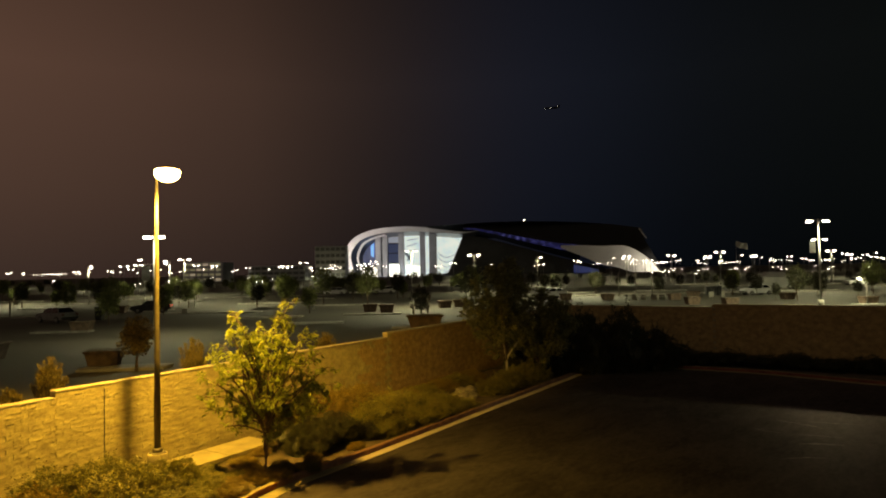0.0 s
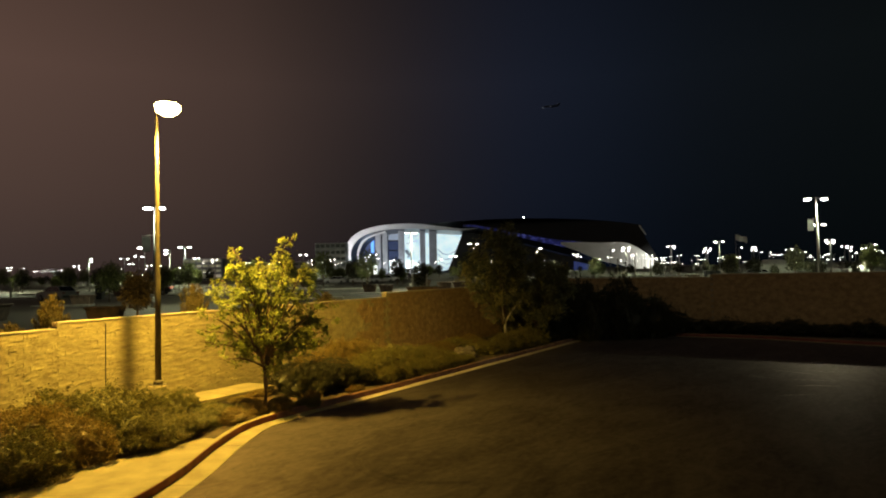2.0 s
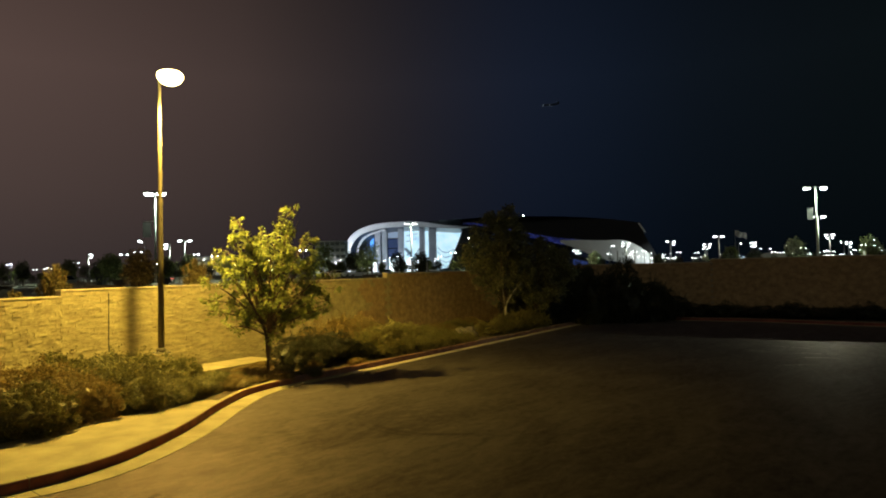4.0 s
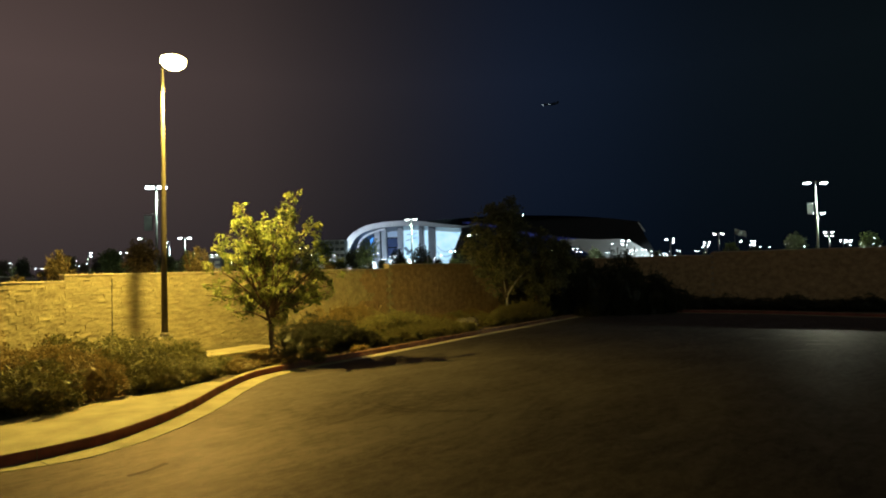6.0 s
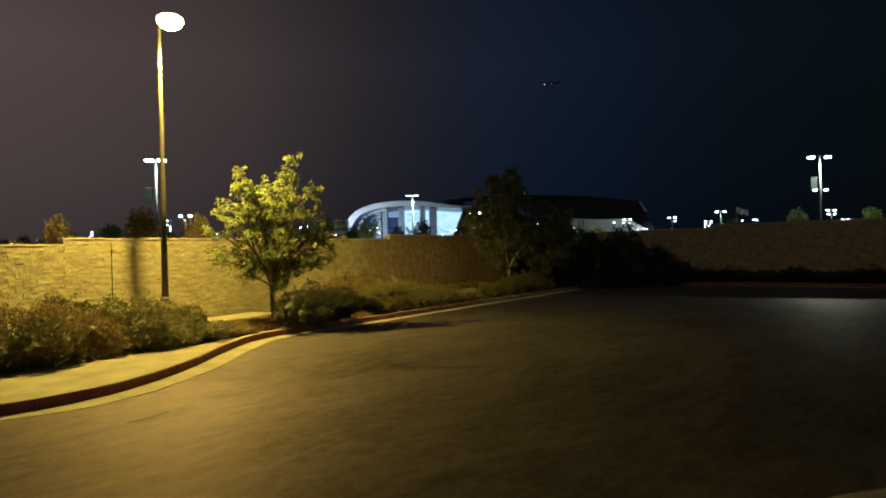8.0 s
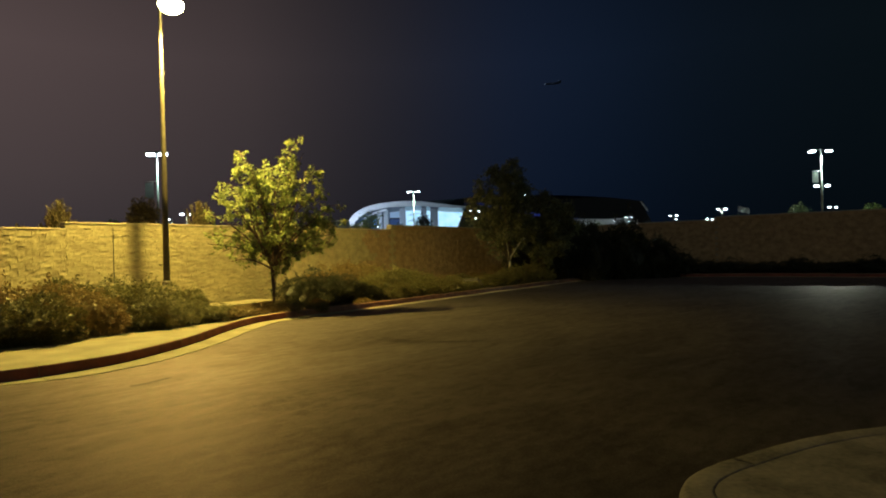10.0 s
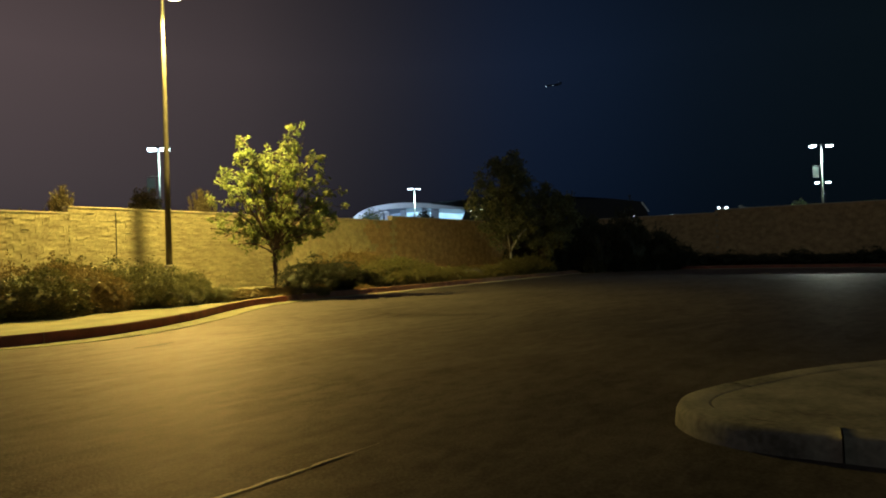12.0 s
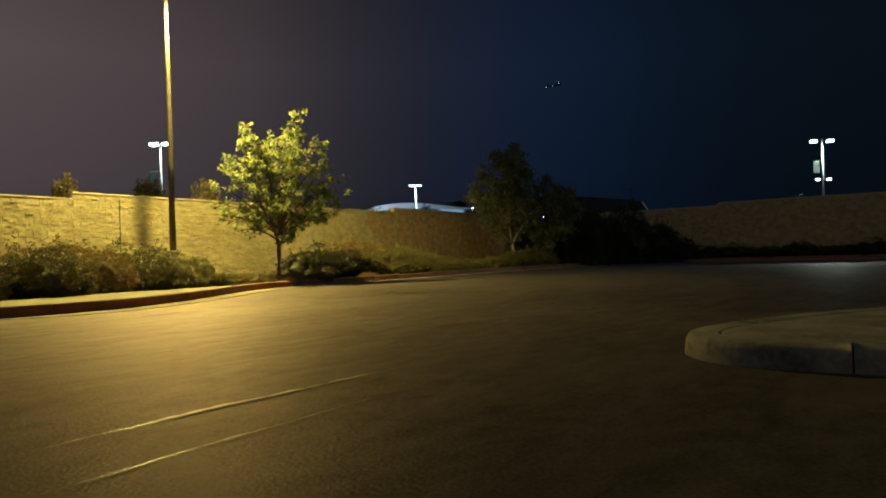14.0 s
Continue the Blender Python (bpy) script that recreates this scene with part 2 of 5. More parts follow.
STEEL = surface("galvanised_steel", (0.16, 0.16, 0.155), (0.28, 0.28, 0.27), 0.5, 5, 40, 0.1, metal=0.2)
WHITE = surface("white_panel", (0.62, 0.63, 0.64), (0.80, 0.80, 0.80), 0.5, 0.06, 1.2, 0.05)
BARK = surface("bark", (0.06, 0.040, 0.025), (0.20, 0.14, 0.09), 0.9, 12, 60, 0.8, streak=(1, 1, 0.25))
PALE_BARK = surface("pale_bark", (0.24, 0.22, 0.185), (0.50, 0.47, 0.41), 0.85, 10, 60, 0.5, streak=(1, 1, 0.3))
LEAF = foliage("broad_leaf", (0.19, 0.222, 0.055), (0.43, 0.465, 0.16), 0.74)
SHRUB_LEAF = foliage("shrub_leaf", (0.044, 0.043, 0.011), (0.235, 0.200, 0.052), 0.10)
DRY_LEAF = foliage("dry_leaf", (0.115, 0.080, 0.026), (0.31, 0.215, 0.072), 0.28)
DARK_LEAF = foliage("dark_leaf", (0.105, 0.108, 0.046), (0.31, 0.30, 0.135), 0.4)
# Leaf darkened to hold the shade of bushes turned from the lamp.
SHADE_LEAF = foliage("shade_leaf", (0.015, 0.016, 0.008), (0.060, 0.060, 0.024), 0.10)
COVER_LEAF = foliage("cover_leaf", (0.095, 0.090, 0.030), (0.36, 0.315, 0.110), 0.35)
RED_LEAF = foliage("red_brown_leaf", (0.08, 0.058, 0.028), (0.22, 0.16, 0.07), 0.25)
WISP_LEAF = foliage("wispy_leaf", (0.075, 0.058, 0.025), (0.22, 0.168, 0.072), 0.3)
POLE = surface("grey_pole_paint", (0.16, 0.163, 0.16), (0.30, 0.30, 0.29), 0.6, 5, 40, 0.1)
LOT_LEAF = foliage("lot_tree_leaf", (0.065, 0.080, 0.026), (0.20, 0.215, 0.075), 0.35)
BANNER = surface("grey_banner", (0.10, 0.105, 0.11), (0.20, 0.20, 0.21), 0.8, 2, 20, 0.1)
PLANTER = surface("weathered_planter", (0.055, 0.036, 0.026), (0.16, 0.105, 0.072), 0.8, 3, 40, 0.3)
PIER_CLOTH = surface("pale_canvas", (0.30, 0.31, 0.30), (0.48, 0.48, 0.46), 0.8, 0.5, 12, 0.1)
SODIUM_GLOW = glowing("sodium_glow", (1.0, 0.74, 0.20), 40.0)
LED_GLOW = glowing("led_glow", (0.95, 1.0, 0.93), 18.0, False)
DARK_METAL = surface("dark_metal", (0.015, 0.015, 0.016), (0.04, 0.04, 0.042), 0.5, 3, 30, 0.1)


# ---- helpers ----
def link(name, mesh, mats, parent=None, label=""):
    for m in mats if isinstance(mats, (list, tuple)) else (mats,):
        mesh.materials.append(m)
    ob = new(name, mesh)
    if parent is not None:
        ob.parent = parent
    return tagged(ob, label) if label else ob


def part(name, bm, mats, parent=None, label="", smooth=False):
    mesh = bpy.data.meshes.new(name)
    bm.normal_update()
    bm.to_mesh(mesh)
    bm.free()
    if smooth:
        mesh.polygons.foreach_set("use_smooth", [True] * len(mesh.polygons))
    return link(name, mesh, mats, parent, label)


def thing(name, label, category, group="", kind="", at=None):
    ob = new(name)
    ob.empty_display_size = 0.2
    if at is not None:
        ob.matrix_world = at
    return tagged(ob, label, category, group, kind)


def box(bm, c, s, bevel=0.0, turn=0.0, taper=1.0, mat=0):
    """A box of size s round c, turned about z, its top scaled by taper, its edges rounded."""
    r = bmesh.ops.create_cube(bm, size=1.0)
    for v in r["verts"]:
        k = taper if v.co.z > 0 else 1.0
        v.co = Vector((v.co.x * s[0] * k, v.co.y * s[1] * k, v.co.z * s[2]))
    faces = list({f for v in r["verts"] for f in v.link_faces})
    verts = r["verts"]
    if bevel:
        e = list({e for f in faces for e in f.edges})
        out = bmesh.ops.bevel(bm, geom=e, offset=bevel, segments=2, affect="EDGES", profile=0.5)
        verts = list({v for f in out["faces"] for v in f.verts} | {v for v in verts if v.is_valid})
        faces = list({f for v in verts for f in v.link_faces})
    bmesh.ops.transform(bm, matrix=pose(*c, 0, 0, turn), verts=verts)
    for f in faces:
        f.material_index = mat
    return bm


def tube(bm, pts, radii, sides=8, caps=True, mat=0):
    """A tapered tube along points."""
    rings, pts = [], [Vector(p) for p in pts]
    for i, p in enumerate(pts):
        d = (pts[min(i + 1, len(pts) - 1)] - pts[max(i - 1, 0)]).normalized()
        q = d.to_track_quat("Z", "Y")
        r = radii[i] if isinstance(radii, (list, tuple)) else radii
        rings.append([bm.verts.new(p + q @ Vector((r * math.cos(a), r * math.sin(a), 0)))
                      for a in (2 * math.pi * k / sides for k in range(sides))])
    for a, b in zip(rings, rings[1:]):
        for k in range(sides):
            f = bm.faces.new((a[k], a[(k + 1) % sides], b[(k + 1) % sides], b[k]))
            f.material_index, f.smooth = mat, True
    if caps:
        bm.faces.new(rings[0][::-1]).material_index = mat
        bm.faces.new(rings[-1]).material_index = mat
    return bm


def slope(y):
    """Height of the yard's paving, which falls gently away."""
    return -0.0087 * (min(max(y, -20.0), 60.0) - 4.5)


# The yard's own axes: u along the long retaining wall, v out from it towards the paving.
W0, UX, UY = Vector((-12.03, 19.9, 0)), 0.531, 0.847


def yard(u, v, z=0.0):
    return Vector((W0.x + u * UX + v * UY, W0.y + u * UY - v * UX, z))


YARD_TURN = math.degrees(math.atan2(UY, UX))


def smooth_line(pts, step=0.25, closed=False):
    """A Catmull-Rom line through points in plan, resampled at even steps."""
    pts, out, n = [Vector((*p, 0)) for p in pts], [], len(pts)
    for i in range(n if closed else n - 1):
        p = [pts[(i + k) % n] if closed else pts[min(max(i + k, 0), n - 1)] for k in (-1, 0, 1, 2)]
        m = max(2, int((p[2] - p[1]).length / step))
        for k in range(m):
            t = k / m
            out.append(0.5 * (2 * p[1] + (p[2] - p[0]) * t + (2 * p[0] - 5 * p[1] + 4 * p[2] - p[3]) * t * t
                              + (3 * p[1] - p[0] - 3 * p[2] + p[3]) * t ** 3))
    if not closed:
        out.append(pts[-1])
    return out


def sideways(line, closed=False):
    n, out = len(line), []
    for i in range(n):
        a = line[i - 1] if closed or i else line[0]
        b = line[(i + 1) % n] if closed or i < n - 1 else line[-1]
        d = (b - a).normalized()
        out.append(Vector((-d.y, d.x, 0)))
    return out


def sweep(bm, line, normals, profile, mats=None, closed=False, caps=True):
    """Profile points (offset to the left of the line, height above the paving) drawn along a line."""
    rows = []
    for p, n in zip(line, normals):
        rows.append([bm.verts.new((*(p + n * o).to_2d(), slope(p.y) + h)) for o, h in profile])
    for i in range(len(rows) if closed else len(rows) - 1):
        a, b = rows[i], rows[(i + 1) % len(rows)]
        for k in range(len(profile) - 1):
            f = bm.faces.new((a[k], a[k + 1], b[k + 1], b[k]))
            f.material_index = mats[k] if mats else 0
    if caps and not closed:
        bm.faces.new(rows[0])
        bm.faces.new(rows[-1][::-1])
    return bm


def plate(bm, pts, lift):
    """A flat polygon that follows the paving's fall, filled with triangles."""
    vs = [bm.verts.new((p[0], p[1], slope(p[1]) + lift)) for p in pts]
    es = [bm.edges.new((vs[i], vs[(i + 1) % len(vs)])) for i in range(len(vs))]
    bmesh.ops.triangle_fill(bm, edges=es, use_beauty=True)
    for f in bm.faces:
        f.normal_update()
        if f.normal.z < 0:
            f.normal_flip()
    return bm


def leaf_mesh(name, spots, ways, length, width, rng, droop=0.3, level=0.5):
    """Many small folded leaves: spots and ways are arrays, one row a leaf."""
    n = len(spots)
    ways = ways + rng.normal(0, 0.45, (n, 3))
    ways[:, 2] -= droop
    ways /= np.linalg.norm(ways, axis=1)[:, None] + 1e-9
    side = np.cross(ways, rng.normal(0, 1, (n, 3)) + [0, 0, level])
    side /= np.linalg.norm(side, axis=1)[:, None] + 1e-9
    up = np.cross(side, ways)
    ln = (length * rng.uniform(0.6, 1.25, n))[:, None]
    wd = (width * rng.uniform(0.7, 1.2, n))[:, None]
    a, b = spots, spots + ways * ln
    m = spots + ways * ln * 0.45
    co = np.stack([a, m + side * wd * 0.5 + up * wd * 0.15, b, m - side * wd * 0.5 + up * wd * 0.15], 1).reshape(-1, 3)
    base = np.arange(n)[:, None] * 4
    tris = np.concatenate([base + [0, 1, 2], base + [0, 2, 3]], 1).reshape(-1, 3)
    mesh = bpy.data.meshes.new(name)
    mesh.from_pydata(co.tolist(), [], tris.tolist())
    return mesh

# ---- ground and paving ----
GU, GV = (-4000, -200, -60, -20, 0, 20, 39.1), (-0.15, 6, 15, 30, 60, 200, 4000)
bm = bmesh.new()
low = [[bm.verts.new((*yard(u, v).to_2d(), slope(yard(u, v).y) - 0.03)) for v in GV] for u in GU]
for a, b in zip(low, low[1:]):
    for k in range(len(GV) - 1):
        bm.faces.new((a[k], a[k + 1], b[k + 1], b[k]))
LOT_Z = 2.2
side = [bm.verts.new((*yard(u, -0.15).to_2d(), LOT_Z)) for u in GU]
far = [bm.verts.new((*yard(u, -4000).to_2d(), LOT_Z)) for u in GU]
top = [bm.verts.new((*yard(39.1, v).to_2d(), LOT_Z)) for v in GV]
top[0] = side[-1]
end = [bm.verts.new((*yard(4000, v).to_2d(), LOT_Z)) for v in GV]
corner = bm.verts.new((*yard(4000, -4000).to_2d(), LOT_Z))
for i in range(len(GU) - 1):
    bm.faces.new((low[i][0], low[i + 1][0], side[i + 1], side[i]))
    bm.faces.new((side[i], side[i + 1], far[i + 1], far[i]))
for k in range(len(GV) - 1):
    bm.faces.new((low[-1][k], low[-1][k + 1], top[k + 1], top[k]))
    bm.faces.new((top[k], top[k + 1], end[k + 1], end[k]))
bm.faces.new((side[-1], end[0], corner, far[-1]))
bmesh.ops.recalc_face_normals(bm, faces=bm.faces)
tagged(part("ground", bm, LOT), "grey asphalt car park that reaches the dark horizon", "ground", kind="structure")

bm = bmesh.new()
grid = {}
us, vs = np.arange(-34, 37.6, 1.0), np.arange(0.5, 52.1, 1.0)
for i, u in enumerate(us):
    for k, v in enumerate(vs):
        p = yard(u, v)
        grid[i, k] = bm.verts.new((p.x, p.y, slope(p.y) + 0.006 * noise.noise(p * 0.23)))
for i in range(len(us) - 1):
    for k in range(len(vs) - 1):
        bm.faces.new((grid[i, k], grid[i, k + 1], grid[i + 1, k + 1], grid[i + 1, k])).smooth = True
tagged(part("road", bm, ASPHALT), "worn dark asphalt drive with tyre polish and cracks", "road", kind="structure")

# Kerb line in plan, along the foot of its face, the planting on its left hand.
KERB = [(-22, 6.6), (-15, 8.0), (-11, 8.75), (-9.0, 9.3), (-7.9, 9.82), (-7.32, 10.25), (-6.8, 10.85), (-6.47, 11.4), (-6.2, 12.08), (-5.98, 13.4),
        (-5.91, 14.85), (-5.97, 16.9), (-5.8, 19.0), (-5.0, 20.75), (-3.75, 22.6), (-2.4, 24.62), (1.53, 30.85), (5.38, 36.85), (8.83, 42.3),
        (10.1, 44.6), (11.9, 45.6), (14.1, 44.75), (16.0, 43.4), (20.1, 40.75), (24.6, 36.0), (34.0, 26.5)]
kline = smooth_line(KERB, 0.25)
knorm = sideways(kline)
kerb_profile = ((0.0, -0.02), (0.014, 0.172), (0.03, 0.195), (0.06, 0.200), (0.165, 0.203), (0.165, -0.02))
kerb = thing("kerb", "concrete kerb with a worn dark red painted face", "kerb", kind="structure")
for i in range(0, len(kline) - 1, 12):
    a, b = kline[i:i + 13], knorm[i:i + 13]
    if len(a) < 2:
        continue
    a = [a[0].lerp(a[1], 0.02)] + a[1:-1] + [a[-1].lerp(a[-2], 0.02)]
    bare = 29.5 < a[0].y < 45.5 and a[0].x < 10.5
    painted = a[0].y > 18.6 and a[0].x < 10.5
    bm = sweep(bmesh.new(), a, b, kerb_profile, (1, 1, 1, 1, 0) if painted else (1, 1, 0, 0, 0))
    part("kerb_section", bm, [FAR_PALE if bare else PALE, FADED if bare else WORN if painted else RED], kerb, smooth=False)
wide = [0.40 + 0.20 * min(max((21.5 - p.y) / 3.5, 0.0), 1.0) - 0.36 * min(max((-6.7 - p.x) / 0.8, 0.0), 1.0) for p in kline]
gutter = thing("gutter", "pale concrete gutter strip along the kerb", "gutter", kind="structure")
for i in range(0, len(kline) - 1, 12):
    bm, rows = bmesh.new(), []
    last = min(i + 12, len(kline) - 1)
    for k in range(i, last + 1):
        p = kline[k]
        if k == i:
            p = p.lerp(kline[k + 1], 0.03)
        elif k == last:
            p = p.lerp(kline[k - 1], 0.03)
        rows.append([bm.verts.new((*(p + knorm[k] * o).to_2d(), slope(p.y) + h)) for o, h in ((0.02, 0.012), (-wide[k], 0.014), (-wide[k], -0.02))])
    for a, b in zip(rows, rows[1:]):
        for k in range(2):
            bm.faces.new((a[k], a[k + 1], b[k + 1], b[k]))
    bm.normal_update()
    if bm.faces[:][0].normal.z < 0:
        bmesh.ops.reverse_faces(bm, faces=bm.faces[:])
    # Gutter beyond the lamp gets the brightened concrete, light put into its colour.
    part("gutter_section", bm, FAR_PALE if kline[i].y > 20.5 and kline[i].x < 10.5 else PALE, gutter)

# Planting bed between kerb and wall.
back = [p + n * 0.16 for p, n in zip(kline, knorm)]
ring = [p for p in back[::3]] + [yard(38.7, 34), yard(38.7, -0.02), yard(20, -0.02), yard(0, -0.02), yard(-24, -0.02)]
bm = plate(bmesh.new(), ring, 0.10)
tagged(part("planting_bed", bm, SOIL), "brown bark mulch soil of the planting bed", "soil", kind="structure")
inner = [(-22, 8.6), (-15, 10.2), (-11.6, 11.0), (-9.9, 12.0), (-9.05, 13.1), (-8.4, 14.6), (-7.6, 15.75), (-6.95, 16.5), (-6.45, 17.3)]
near = [p for p in back if p.y < 17.25 and p.x < -5.5][::2]
bm = plate(bmesh.new(), [tuple(p.to_2d()) for p in near] + inner[::-1][:-1], 0.197)
r = bmesh.ops.extrude_face_region(bm, geom=bm.faces[:])
for v in (g for g in r["geom"] if isinstance(g, bmesh.types.BMVert)):
    v.co.z -= 0.1
bmesh.ops.recalc_face_normals(bm, faces=bm.faces)
tagged(part("sidewalk", bm, PALE), "pale concrete footpath lit yellow beside the kerb", "sidewalk", kind="structure")
# Pale slabs paint the lamplit bare ground beside the wall.
bm = bmesh.new()
for a, b in ((3.0, 4.95), (4.97, 7.1)):
    box(bm, yard((a + b) / 2, 1.2, 0.06), (b - a, 1.5, 0.16), 0.012, YARD_TURN)
tagged(part("lamplit_pad", bm, PALE), "pale slab standing for lamplit bare ground at the foot of the wall", "pad", kind="structure")

# Kerbed traffic island.
ISLAND = [(4.6, 2.55), (3.2, 3.12), (2.34, 3.56), (1.81, 3.87), (1.58, 4.12), (1.5, 4.42), (1.58, 4.75), (1.85, 5.08), (2.35, 5.42), (3.1, 5.84),
          (4.0, 6.14), (6.0, 6.5), (9.5, 6.6), (13.0, 5.6), (13.5, 3.4), (11.0, 2.1), (7.5, 1.9)]
iline = smooth_line(ISLAND, 0.08, True)[::-1]
inorm = sideways(iline, True)
island = thing("traffic_island", "kerbed concrete traffic island, scuffed at its nose", "traffic island", kind="structure")
n = len(iline)
cuts = [round(k * n / 13) for k in range(14)]
first = min(range(n), key=lambda k: (iline[k] - Vector((2.16, 3.67, 0))).length)
for s, e in zip(cuts, cuts[1:]):
    ids = [(first + k) % n for k in range(s, e + 1)]
    a, b = [iline[k] for k in ids], [inorm[k] for k in ids]
    a = [a[0].lerp(a[1], 0.05)] + a[1:-1] + [a[-1].lerp(a[-2], 0.05)]
    bm = sweep(bmesh.new(), a, b, ((0.0, -0.02), (0.018, 0.11), (0.035, 0.14), (0.06, 0.15), (0.23, 0.152), (0.25, 0.146), (0.25, -0.02)))
    for q in bm.verts:
        worn = noise.noise(q.co * 6) + 0.6 * noise.noise(q.co * 17)
        q.co += Vector((0.007 * worn, 0.007 * noise.noise(q.co * 9 + Vector((4, 0, 0))), 0.006 * worn if q.co.z > 0.1 else 0.0))
    part("kerb_section", bm, OLD_CONCRETE, island, smooth=True)
part("paving", plate(bmesh.new(), [tuple((p + q * 0.252).to_2d()) for p, q in zip(iline, inorm)], 0.147), OLD_CONCRETE, island)

# Cracks in the asphalt, lip highlights painted pale, and tyre marks.
for much, pts in ((1.6, ((-1.90, 2.60), (-1.69, 2.92), (-1.38, 3.32), (-1.18, 3.55), (-0.98, 3.80), (-0.73, 4.12), (-0.58, 4.30))),
                  (0.45, ((-1.56, 2.05), (-1.27, 2.50), (-1.02, 2.83), (-0.89, 3.01), (-0.78, 3.17), (-0.64, 3.36)))):
    ln = smooth_line(pts, 0.05)
    ln = [p + Vector((0.007 * noise.noise(p * 9), 0.007 * noise.noise(p * 9 + Vector((5, 0, 0))), 0)) for p in ln]
    crack = thing("crack", "thin ridged crack in the asphalt, its lip highlight painted pale", "crack", kind="structure")
    bm, rows = bmesh.new(), []
    for k, (p, n) in enumerate(zip(ln, sideways(ln))):
        f = math.sin(math.pi * k / (len(ln) - 1)) ** 0.7
        w = max(0.003, f * (0.016 + 0.030 * noise.noise(p * 5) + 0.024 * noise.noise(p * 27)))
        rows.append([bm.verts.new((*(p + n * o).to_2d(), slope(p.y) + h)) for o, h in ((w * much, 0.0080), (w * 0.5 * much, 0.0092), (0.0012, 0.0094), (0.0, 0.0088))])
    for a, b in zip(rows, rows[1:]):
        for k in range(3):
            bm.faces.new((a[k], a[k + 1], b[k + 1], b[k]))
    bmesh.ops.recalc_face_normals(bm, faces=bm.faces)
    part("lip", bm, LIP_GLINT, crack, "crumbled lip with its highlight painted pale")
    mid = ln[len(ln) // 8:-len(ln) // 8]
    bm = sweep(bmesh.new(), mid, sideways(mid), ((0.0003, 0.0085), (-0.0030, 0.009), (-0.0066, 0.0085)))
    part("groove", bm, TAR, crack, "dark groove")

# Tyre marks: a turning circle and a short scrub.
for cx, cy, r, a0, a1, w in ((0.2, 15.9, 2.1, 150, 285, 0.16), (0.25, 15.95, 2.42, 160, 250, 0.10)):
    ln = [Vector((cx + r * math.cos(radians(t)), cy + r * math.sin(radians(t)), 0)) for t in range(a0, a1, 3)]
    bm = sweep(bmesh.new(), ln, sideways(ln), ((w / 2, 0.009), (w / 5, 0.0105), (-w / 5, 0.0105), (-w / 2, 0.009)), caps=False)
    tagged(part("tyre_mark", bm, RUBBER), "faint dark curved tyre mark on the asphalt", "tyre mark", kind="structure")
# Pale scuffs left by turning tyres near the far lamp.
for w, pts in ((0.10, ((14.3, 28.3), (14.8, 27.7), (15.6, 26.6))), (0.13, ((13.3, 24.25), (14.0, 24.2), (14.9, 23.95))), (0.09, ((14.0, 25.6), (14.6, 25.4), (15.4, 25.0))),
               (0.07, ((12.8, 26.9), (13.1, 26.3), (13.6, 25.9))), (0.08, ((11.6, 22.4), (12.6, 22.5), (13.4, 22.3))), (0.06, ((15.2, 28.0), (16.2, 27.4), (17.4, 27.1)))):
    ln = smooth_line(pts, 0.12)
    bm, rows = bmesh.new(), []
    for k, (p, n) in enumerate(zip(ln, sideways(ln))):
        f = math.sin(math.pi * (k + 0.4) / len(ln)) * (0.65 + 0.6 * noise.noise(p * 6))
        rows.append([bm.verts.new((*(p + n * o * w * f).to_2d(), slope(p.y) + h)) for o, h in ((0.5, 0.009), (0.2, 0.0105), (-0.2, 0.0105), (-0.5, 0.009))])
    for a, b in zip(rows, rows[1:]):
        for k in range(3):
            bm.faces.new((a[k], a[k + 1], b[k + 1], b[k]))
    bmesh.ops.recalc_face_normals(bm, faces=bm.faces)
    tagged(part("tyre_scuff", bm, SCUFF), "pale scuff mark of a turning tyre on the asphalt", "tyre mark", kind="structure")
ln = smooth_line(((-4.94, 9.67), (-4.82, 9.82), (-4.73, 9.98), (-4.62, 10.31)), 0.06)
bm = sweep(bmesh.new(), ln, sideways(ln), ((0.06, 0.009), (0.02, 0.0105), (-0.02, 0.0105), (-0.05, 0.009)), caps=False)
tagged(part("oil_stain", bm, OIL), "short dark oily stain on the asphalt", "stain", kind="structure")

# ---- retaining walls ----
def wall_core(name, u0, u1, v0, v1, z1, label):
    bm = bmesh.new()
    c = yard((u0 + u1) / 2, (v0 + v1) / 2, (z1 - 0.8) / 2)
    box(bm, c, (u1 - u0, v1 - v0, z1 + 0.8), 0.0, YARD_TURN)
    return tagged(part(name, bm, MORTAR), label, "wall", kind="structure")


STEPS = ((-26.0, -0.05, 2.86), (-0.05, 16.85, 3.06), (16.85, 38.9, 3.30))
west = []
for a, b, z in STEPS:
    w = wall_core("wall_west", a, b, -0.30, -0.035, z, "tan split-face block retaining wall, lit by a street lamp")
    west.append(w)
    bm = bmesh.new()
    box(bm, yard((a + b) / 2, -0.15, z + 0.03), (b - a, 0.36, 0.06), 0.012, YARD_TURN)
    part("cap", bm, CAP, w, "pale cap course")
NORTH = ((0.0, 12.8, 3.56), (12.8, 46.0, 3.77))
north = []
for a, b, z in NORTH:
    w = wall_core("wall_north", 38.9, 39.2, a, b, z, "tan block retaining wall in deep shade")
    north.append(w)
    bm = bmesh.new()
    box(bm, yard(39.03, (a + b) / 2, z + 0.03), (0.36, b - a, 0.06), 0.012, YARD_TURN)
    part("cap", bm, CAP, w, "pale cap course")


